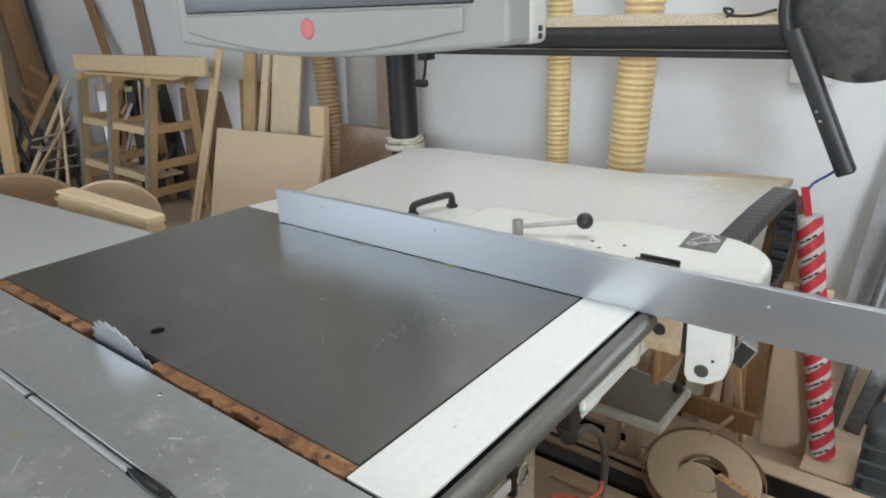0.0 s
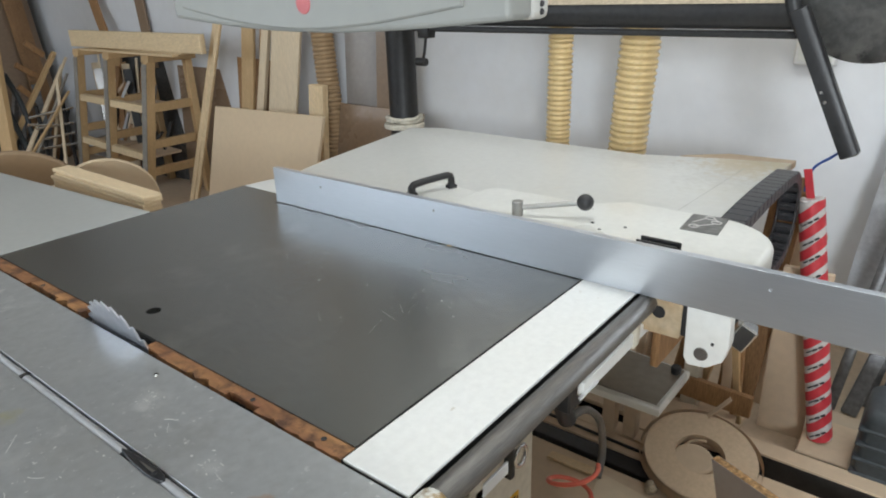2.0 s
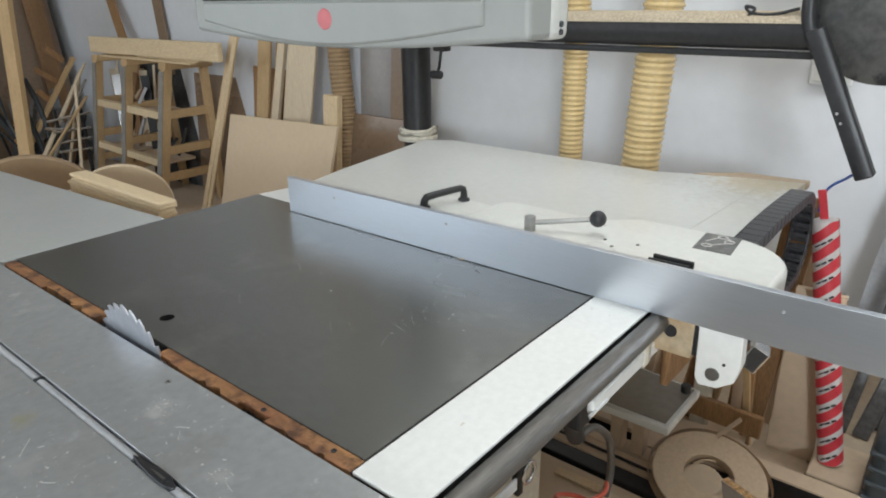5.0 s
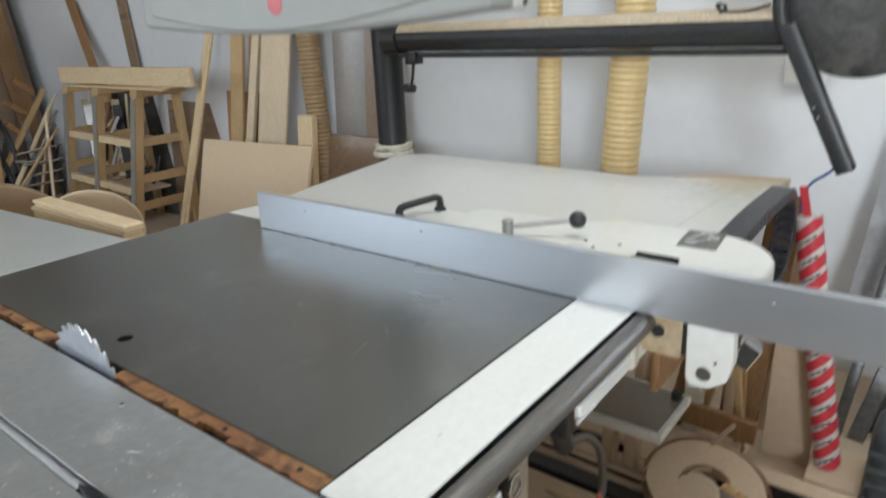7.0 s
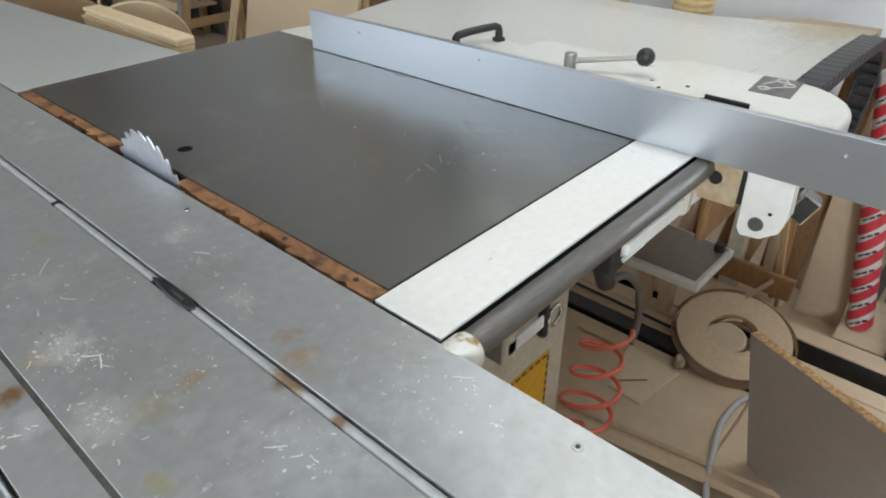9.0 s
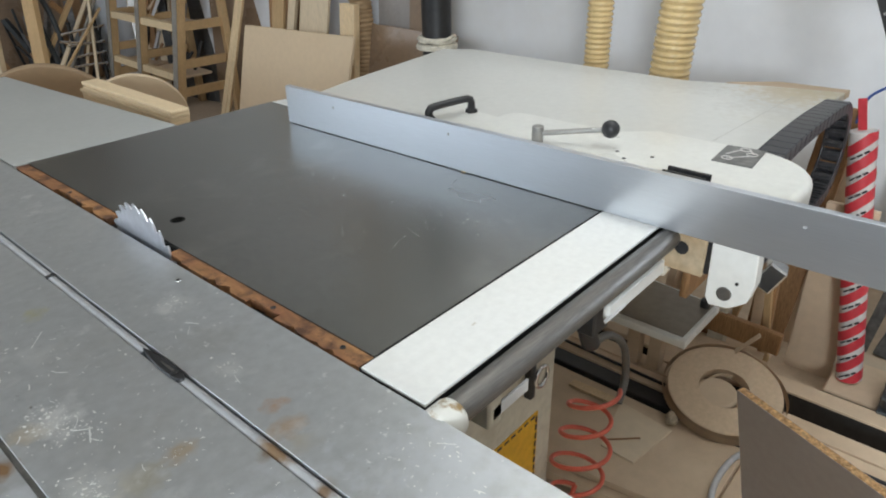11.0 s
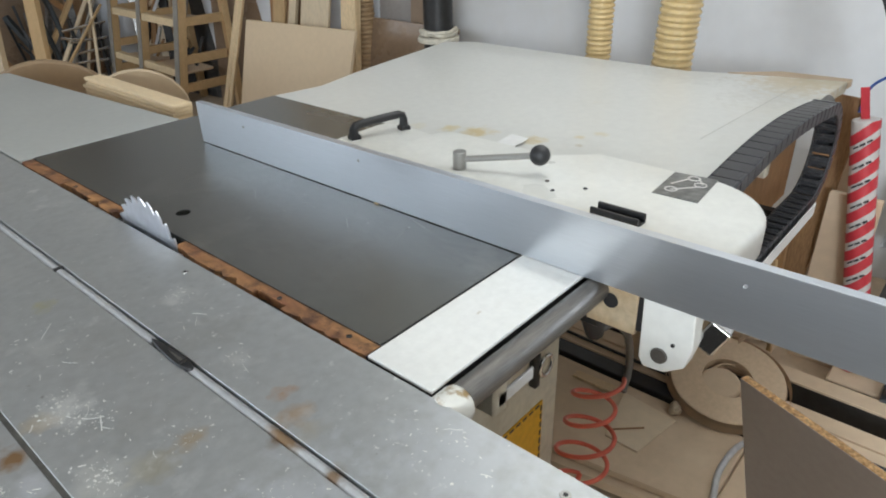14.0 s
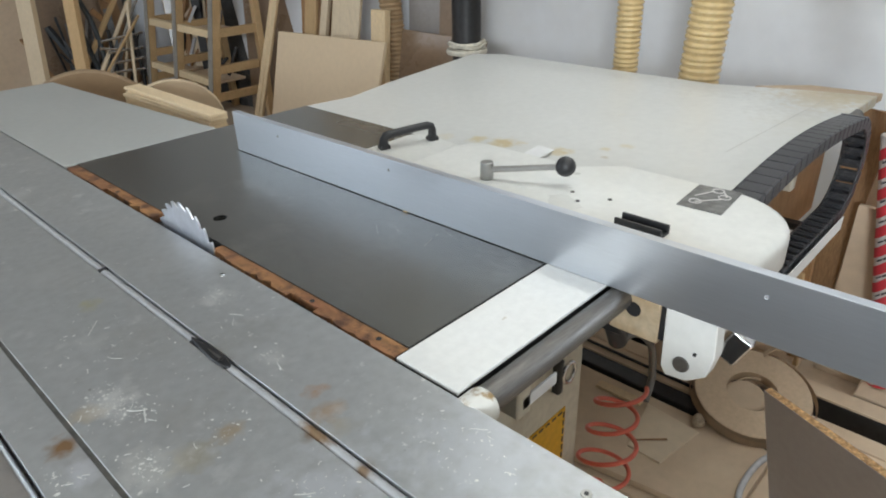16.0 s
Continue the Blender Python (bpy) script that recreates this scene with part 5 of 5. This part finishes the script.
def slab(off0, off1, z0, z1, s0=0.0, s1=0.0):
    p0, p1 = a + d * s0, b - d * s1
    return prism([((p0 + nrm * off0).x, (p0 + nrm * off0).y), ((p1 + nrm * off0).x, (p1 + nrm * off0).y), ((p1 + nrm * off1).x, (p1 + nrm * off1).y), ((p0 + nrm * off1).x, (p0 + nrm * off1).y)], z0, z1)
s = 1 if nrm.x < 0 else -1
PZ = 0.0935


def lean(bm):
    for v in bm.verts:
        k = (0.547 - v.co.z) * 0.30
        v.co.x += 0.92 * k
        v.co.y -= 0.39 * k
    return bm


part("panel_core", lean(slab(s * -0.018, 0.0, PZ, 0.547)), M["chip"], pn, "raw orange chipboard core")
part("panel_face", lean(slab(0.0002 * s, 0.0012 * s, PZ, 0.5465)), M["panel_face"], pn, "grey laminate face")
part("panel_face", lean(slab(-0.0182 * s, -0.0192 * s, PZ, 0.5465)), M["panel_face"], pn, "grey laminate face")
solo("batten", box(0.60, 0.76, -0.83, -0.74, 0, PZ, 0.003), M["dustwood"], (0.68, -0.78, 0), "thick dusty batten under the chipboard panel", "batten", "floor battens")

# air hose
air = thing("air_hose", (0.46, -0.07, 0.3), "coral coiled air hose hanging from a black fitting", "air hose")
part("fitting", rod((0.435, -0.075, 0.775), (0.465, -0.075, 0.715), 0.017, 18, bevel=0.003), M["black"], air, "black cable gland")
part("steel_end", sweep(smooth_path([(0.465, -0.075, 0.715), (0.53, -0.078, 0.70), (0.585, -0.085, 0.645), (0.585, -0.095, 0.575), (0.545, -0.105, 0.545)], 8), 0.0075, 10), M["steel"], air, "braided steel hose end")
pts = []
for k in range(150):
    f = k / 149
    a_ = -0.9 - 2 * math.pi * 3.8 * f
    c = Vector((0.505, -0.072, 0.585)).lerp(Vector((0.43, -0.085, 0.375)), f)
    r_ = 0.048 - 0.006 * math.sin(k * 0.05)
    o_ = Vector((r_ * math.cos(a_), r_ * math.sin(a_), 0))
    o_.z = 0.30 * o_.dot(Vector((-0.78, -0.62, 0)))
    pts.append(c + o_)
part("coil", sweep(pts, 0.0046, 8), M["coral"], air, "coral plastic coil")
part("coil_tail", sweep(smooth_path([pts[-1], pts[-1] + Vector((-0.03, 0.0, -0.02)), pts[-1] + Vector((-0.05, 0.04, -0.03))], 6), 0.0052, 8), M["coral"], air)

# canister
jg = thing("canister", (1.62, -0.58, 0), "dark ribbed plastic canister on the floor", "canister")
part("body", box(1.50, 1.70, -0.68, -0.475, 0, 0.30, 0.035, 5), M["jug"], jg)
for z in (0.08, 0.13, 0.18, 0.23):
    part("rib", box(1.496, 1.704, -0.684, -0.471, z, z + 0.012, 0.004), M["jug"], jg)
part("neck", rod((1.6, -0.58, 0.30), (1.6, -0.58, 0.335), 0.03, 20), M["jug"], jg)

# ---- outfeed side ----
solo("outfeed_board", prism([(0.002, 1.158), (0.402, 1.158), (0.330, 2.20), (0.05, 2.21), (-0.002, 1.9)], TOP - 0.02, TOP, 0.001, 1), M["board_white"], (0.2, 1.6, TOP - 0.02), "pale grey-white outfeed board behind the saw table", "board")
of = thing("outfeed_trestle", (0.2, 1.7, 0), "plain wooden trestle under the outfeed board", "trestle")
for x in (0.06, 0.28):
    for y in (1.3, 2.05):
        part("leg", box(x - 0.02, x + 0.02, y - 0.02, y + 0.02, 0, TOP - 0.07, 0.002), M["pine"], of)
    part("rail", box(x - 0.02, x + 0.02, 1.25, 2.1, TOP - 0.069, TOP - 0.021, 0.002), M["pine"], of)
crate = thing("wooden_crate", (0.65, 1.9, 0), "plain wooden crate holding slats and discs", "crate")
part("lid", box(0.47, 0.60, 1.30, 2.12, 0.77, 0.79, 0.002), M["dustwood"], crate)
for x in (0.50, 0.57):
    for y in (1.39, 2.09):
        part("post", box(x - 0.02, x + 0.02, y - 0.02, y + 0.02, 0, 0.769, 0.002), M["pine"], crate)
rng = random.Random(5)
for k in range(7):
    x0 = 0.498 + rng.uniform(-0.004, 0.004)
    y0 = 1.39 + rng.uniform(-0.02, 0.02)
    m = Matrix.Translation((x0, y0, 0)) @ pose(0, 0, 0, 0, 0, rng.uniform(-0.6, 0.6)) @ Matrix.Translation((-x0, -y0, 0))
    solo("slat", box(x0, x0 + 0.06, y0, y0 + 0.62 + rng.uniform(-0.02, 0.02), 0.791 + k * 0.0123, 0.803 + k * 0.0123, 0.0012, m=m), M["slat"], (x0, y0, 0.79), "pale planed pine slat in a stack", "slat", "stacked pine slats")


def standing_disc(at, r, t, mat, label):
    solo("wooden_disc", lathe([(r - 0.004, -t / 2), (r, -t / 2 + 0.004), (r, t / 2 - 0.004), (r - 0.004, t / 2)], at, (0.45, 0.85, 0.28), 56), mat, (at[0], at[1], at[2] - r), label, "disc", "wooden discs")


part("shelf", box(0.30, 1.1, 2.14, 2.75, 0.33, 0.35, 0.002), M["dustwood"], crate)
for x in (0.33, 1.07):
    part("post", box(x - 0.02, x + 0.02, 2.68, 2.72, 0, 0.329, 0.002), M["pine"], crate)
solo("batten", box(0.70, 0.86, 2.18, 2.28, 0.351, 0.462, 0.003), M["dustwood"], (0.78, 2.23, 0.351), "wooden batten under the pale disc", "batten", "crate battens")
standing_disc((0.775, 2.22, 0.648), 0.197, 0.018, M["mdf"], "pale MDF disc standing on edge")
standing_disc((0.55, 2.52, 0.615), 0.275, 0.03, M["disc"], "brown wooden disc with dark edge standing on edge")

# ---- racks and boards along the wall ----
rack = thing("trestle_rack", (2.1, 4.35, 0), "pine trestle rack with shelves full of offcuts", "rack")
RX = 1.98
for y in (5.00, 4.46, 3.86):
    part("upright", box(RX - 0.03, RX + (0.035 if y < 4 else 0.03), y - 0.03, y + 0.03, 0, 1.02, 0.003), M["rackwood"], rack)
    part("edge_strip", box(RX - 0.034, RX - 0.0305, y - 0.034, y + 0.034, 0.01, 1.01, 0), M["aged"], rack, "greyed front edge")
    part("back_leg", beam((RX + 0.285, y, 1.02), (RX + 0.49, y - 0.02, 0.0), 0.06, 0.05, 0.003), M["rackwood"], rack)
    part("head_rail", box(RX - 0.03, RX + 0.33, y - 0.05, y + 0.05, 1.021, 1.07, 0.003), M["rackwood"], rack)
    for z, xb in ((0.68, 0.33), (0.42, 0.36), (0.22, 0.39)):
        part("side_rail", box(RX + 0.031, RX + xb, y - 0.02, y + 0.02, z, z + 0.06, 0.002), M["rackwood"], rack)
for z in (0.34, 0.68):
    for y0, y1 in ((4.505, 4.955), (3.905, 4.415)):
        part("shelf_rail", box(RX - 0.028, RX + 0.02, y0, y1, z, z + 0.05, 0.002), M["pine_long"], rack, "pale shelf rail")
        part("shelf_board", box(RX + 0.025, RX + 0.28, y0, y1, z, z + 0.018, 0.002), M["dustwood"], rack)
for ob in list(rack.children):
    for v in ob.data.vertices:
        v.co.x += 0.06 * v.co.y
        v.co.y += 0.19 * (1.05 - v.co.z)
        v.co.x -= 0.085 * (1.05 - v.co.z)
rng = random.Random(8)
solo("plank", box(RX - 0.06, RX - 0.02, 3.18, 4.88, 1.10, 1.215, 0.003), M["pine_long"], (RX, 4, 1.1), "long pale pine plank on edge on the rack", "plank", "planks on the rack")
for k in range(7):
    z = 1.071 + 0.012 * (k % 3)
    y0 = 3.3 + rng.uniform(0, 0.6)
    solo("plank", beam((RX - 0.08 + 0.05 * k, y0, z + 0.012), (RX - 0.05 + 0.045 * k, y0 + rng.uniform(0.8, 1.3), z + 0.012), 0.045, 0.014, 0.001), M[rng.choice(["dustwood", "pine", "paper", "dustwood"])], (RX, y0, z), "thin offcut plank lying on the rack", "plank", "planks on the rack")
for k in range(14):
    y0 = rng.choice([4.5, 4.0]) + rng.uniform(0, 0.3)
    z = rng.choice([0.36, 0.70])
    solo("offcut", beam((RX + 0.06, y0, z + 0.03), (RX + 0.12, y0 + rng.uniform(-0.1, 0.1), z + rng.uniform(0.12, 0.26)), 0.03, 0.02, 0.001), M[rng.choice(["oak", "dustwood", "black_metal", "film"])], (RX + 0.06, y0, z), "short offcut on the rack shelf", "offcut", "rack offcuts")
for k in range(16):
    y0, z0 = rng.uniform(4.52, 5.15), 0.0
    mt = M[rng.choice(["black_metal", "hazy_sheet", "pale_ply", "rackwood", "oak"])]
    solo("stick", beam((RX + rng.uniform(0.12, 0.22), y0, z0), (RX + rng.uniform(0.2, 0.38), y0 + rng.uniform(-0.25, 0.25), rng.uniform(0.7, 1.0)), rng.choice([0.014, 0.02, 0.06]), 0.012, 0.001), mt, (RX + 0.15, y0, 0), "dark scrap stick standing behind the rack", "stick", "scrap behind the rack")
# leaning strips and boards
def leaning(a, b, w_, t_, mat, label):
    solo("leaning_board", beam(a, b, w_, t_, 0.002, up=(-1, -0.15, 0)), mat, tuple(a), label, "board", "leaning boards")


leaning((1.90, 3.54, 0), (2.05, 2.74, 2.1), 0.03, 0.02, M["pine"], "thin pale pine strip leaning")
leaning((2.00, 3.74, 0), (2.25, 3.05, 2.1), 0.04, 0.02, M["pine"], "thin pine strip leaning on the wall")
leaning((2.14, 3.25, 0), (2.32, 3.02, 2.2), 0.10, 0.025, M["rackwood"], "tan wooden board leaning on the wall")
leaning((2.17, 3.14, 0), (2.36, 2.90, 2.2), 0.06, 0.03, M["oak"], "dark brown board leaning on the wall")
leaning((2.08, 3.11, 0), (2.28, 2.70, 2.2), 0.055, 0.03, M["pale_ply"], "pale edge board leaning on the wall")
leaning((2.16, 3.00, 0), (2.36, 2.70, 2.2), 0.07, 0.03, M["oak"], "dark brown board leaning on the wall")
leaning((2.08, 2.86, 0), (2.28, 2.56, 2.2), 0.215, 0.022, M["pale_ply"], "wide pale board leaning on the wall")
leaning((2.02, 2.37, 0), (2.08, 2.34, 0.95), 0.10, 0.05, M["pine"], "short pale board standing upright")
leaning((2.31, 2.26, 0), (2.42, 2.23, 2.3), 0.26, 0.012, M["hazy_sheet"], "hazy grey sheet leaning on the wall")
leaning((2.27, 2.02, 0), (2.41, 2.00, 2.3), 0.20, 0.012, M["brown_sheet"], "brown glossy sheet leaning on the wall")
leaning((2.12, 2.06, 0), (2.26, 2.04, 0.82), 0.56, 0.012, M["brown_sheet"], "low brown sheet leaning against the boards")
ribbed_duct("ribbed_duct", [(2.22, 2.33, 0.0), (2.22, 2.39, 0.7), (2.23, 2.44, 1.3), (2.23, 2.44, 2.2), (2.23, 2.44, 3.38)], 0.062, 0.024, "dusty brown ribbed extraction duct behind boards", M["dusty_hose"])
bm = bmesh.new()
fc = bm.faces.new([bm.verts.new(p) for p in ((1.80, 3.25, 0), (1.80, 2.27, 0), (1.885, 2.105, 0.825), (1.855, 3.02, 0.81))])
g = bmesh.ops.extrude_face_region(bm, geom=[fc])
bmesh.ops.translate(bm, verts=[v for v in g["geom"] if isinstance(v, bmesh.types.BMVert)], vec=(0.018, 0, 0))
solo("mdf_board", bm, M["mdf"], (1.82, 2.7, 0), "plain MDF board leaning against the timber", "board", "leaning boards")
leaning((2.395, 4.75, 0), (2.435, 4.70, 0.98), 0.75, 0.012, M["drum"], "dark dusty sheet leaning behind the rack")
leaning((2.39, 3.98, 0), (2.435, 3.95, 0.93), 0.62, 0.012, M["brown_sheet"], "brown sheet leaning behind the rack")
leaning((2.34, 3.35, 0), (2.41, 3.30, 1.02), 0.36, 0.014, M["oak"], "brown board leaning behind thin strips")
leaning((2.30, 5.05, 1.0), (2.42, 5.55, 1.75), 0.10, 0.02, M["oak"], "brown board leaning slantwise on the wall")
leaning((2.40, 4.62, 0.9), (2.43, 4.75, 1.9), 0.10, 0.02, M["brown_sheet"], "dark board leaning on the wall")
# far corner
for k, (y, x, w_, h, mt) in enumerate([(6.55, 1.9, 0.9, 2.4, "brown_sheet"), (6.60, 1.2, 0.8, 2.2, "dustwood"), (6.5, 2.2, 0.16, 2.5, "oak"), (6.45, 0.55, 0.7, 2.0, "brown_sheet"), (6.6, 0.0, 0.9, 2.3, "brown_sheet")]):
    solo("leaning_board", beam((x, y - 0.25, 0), (x, y + 0.2, h), w_, 0.02, 0.002, up=(0, -1, 0)), M[mt], (x, y, 0), "large brown board leaning on the end wall", "board", "end wall boards")
rng = random.Random(21)
for k in range(26):
    x, y = rng.uniform(1.45, 2.0), rng.uniform(5.35, 6.1)
    a = Vector((x, y, 0))
    b = Vector((x + rng.uniform(-0.25, 0.35), y + rng.uniform(0.0, 0.4), rng.uniform(0.35, 0.75)))
    w_ = rng.choice([0.016, 0.02, 0.03, 0.06])
    solo("stick", beam(a, b, w_, w_ * 0.6, 0.001), M[rng.choice(["grey_metal", "black_metal", "jug", "oak", "black_metal"])], tuple(a), "thin stick leaning in a bundle of scrap", "stick", "scrap sticks")
# a fan of pale sticks beside the rack
for (x1, z1), (x0, z0), y in (((2.04, 0.99), (1.75, 0.58), 5.30), ((2.00, 0.87), (1.68, 0.41), 5.25), ((1.99, 0.91), (1.79, 0.37), 5.32), ((1.96, 0.74), (1.68, 0.45), 5.20), ((1.90, 0.84), (1.78, 0.19), 5.22), ((2.02, 0.93), (1.71, 0.50), 5.36)):
    f = z0 / (z1 - z0)
    foot = (x0 - (x1 - x0) * f, y - 0.12, 0.0)
    solo("stick", beam(foot, (x1, y, z1), 0.022, 0.014, 0.001), M[rng.choice(["rackwood", "aged", "pale_ply"])], foot, "pale stick leaning in a fan of offcuts", "stick", "pale sticks")
# broken frame with three rungs
bf = thing("broken_frame", (1.35, 5.55, 0), "broken tan wooden frame with three short rungs", "frame")
part("long_rail", beam((1.30, 5.50, 0.0), (2.07, 5.57, 1.02), 0.045, 0.03), M["rackwood"], bf)
for a, b in (((1.87, 1.11), (1.99, 1.0)), ((1.76, 0.95), (1.93, 0.82)), ((1.74, 0.78), (1.83, 0.68))):
    part("rung", beam((a[0], 5.585, a[1]), (b[0], 5.585, b[1]), 0.03, 0.045, 0.002), M["oak"], bf)
# low rack of bright rods
rr_ = thing("rod_rack", (1.78, 5.2, 0), "low dark rack holding thin bright metal rods", "rod rack")
for x in (1.70, 1.90):
    part("rack_post", box(x - 0.012, x + 0.012, 5.21, 5.235, 0, 0.66, 0.002), M["black_metal"], rr_)
for a, b in (((1.62, 0.58), (1.96, 0.61)), ((1.65, 0.49), (1.94, 0.49)), ((1.67, 0.40), (1.93, 0.41)), ((1.66, 0.33), (1.92, 0.32)), ((1.60, 0.53), (1.75, 0.50))):
    part("rod", rod((a[0], 5.20, a[1]), (b[0], 5.20, b[1]), 0.011, 8), M["chrome"], rr_, "thin bright metal rod")
# bent dark strips
for a, b, c in (((1.55, 5.5, 0.92), (1.60, 5.5, 0.59), (1.70, 5.45, 0.0)), ((1.65, 5.55, 0.89), (1.72, 5.53, 0.58), (1.70, 5.42, 0.0))):
    solo("bent_strip", sweep(smooth_path([a, b, c], 8), 0.022, 8), M["jug"], c, "bent dark plastic strip leaning in the corner", "strip", "bent strips")
solo("stick", beam((1.45, 5.35, 0), (1.60, 5.42, 1.55), 0.11, 0.05, 0.002), M["rackwood"], (1.45, 5.35, 0), "broad tan timber post leaning", "stick", "timber posts")
solo("stick", beam((1.15, 5.45, 0), (1.33, 5.55, 1.6), 0.14, 0.05, 0.002), M["pale_ply"], (1.15, 5.45, 0), "broad pale timber post leaning", "stick", "timber posts")


# ---- what moves ----
def motions():
    tilts = [(0, -14), (2, -13), (3, -10.5), (4, -7), (5, -3.5), (6.3, 0), (16, 0)]
    walk(blade, [(t, pose(0.008 - 0.3, 0.566 - 0.4, TOP, 0, a, 0)) for t, a in tilts])
    shifts = [(0, 0), (10.2, 0), (10.5, -0.006), (11.0, -0.048), (11.5, -0.104), (12.0, -0.160), (12.3, -0.192), (12.5, -0.213), (13.0, -0.263), (13.5, -0.303), (13.8, -0.312), (14.1, -0.315), (16, -0.315)]
    walk(fence, [(t, pose(FX + s, 0, TOP)) for t, s in shifts])
    for k, ob in enumerate(links):
        walk(ob, [(t, link_pose((k + 0.5) * PITCH, s)) for t, s in shifts])


motions()
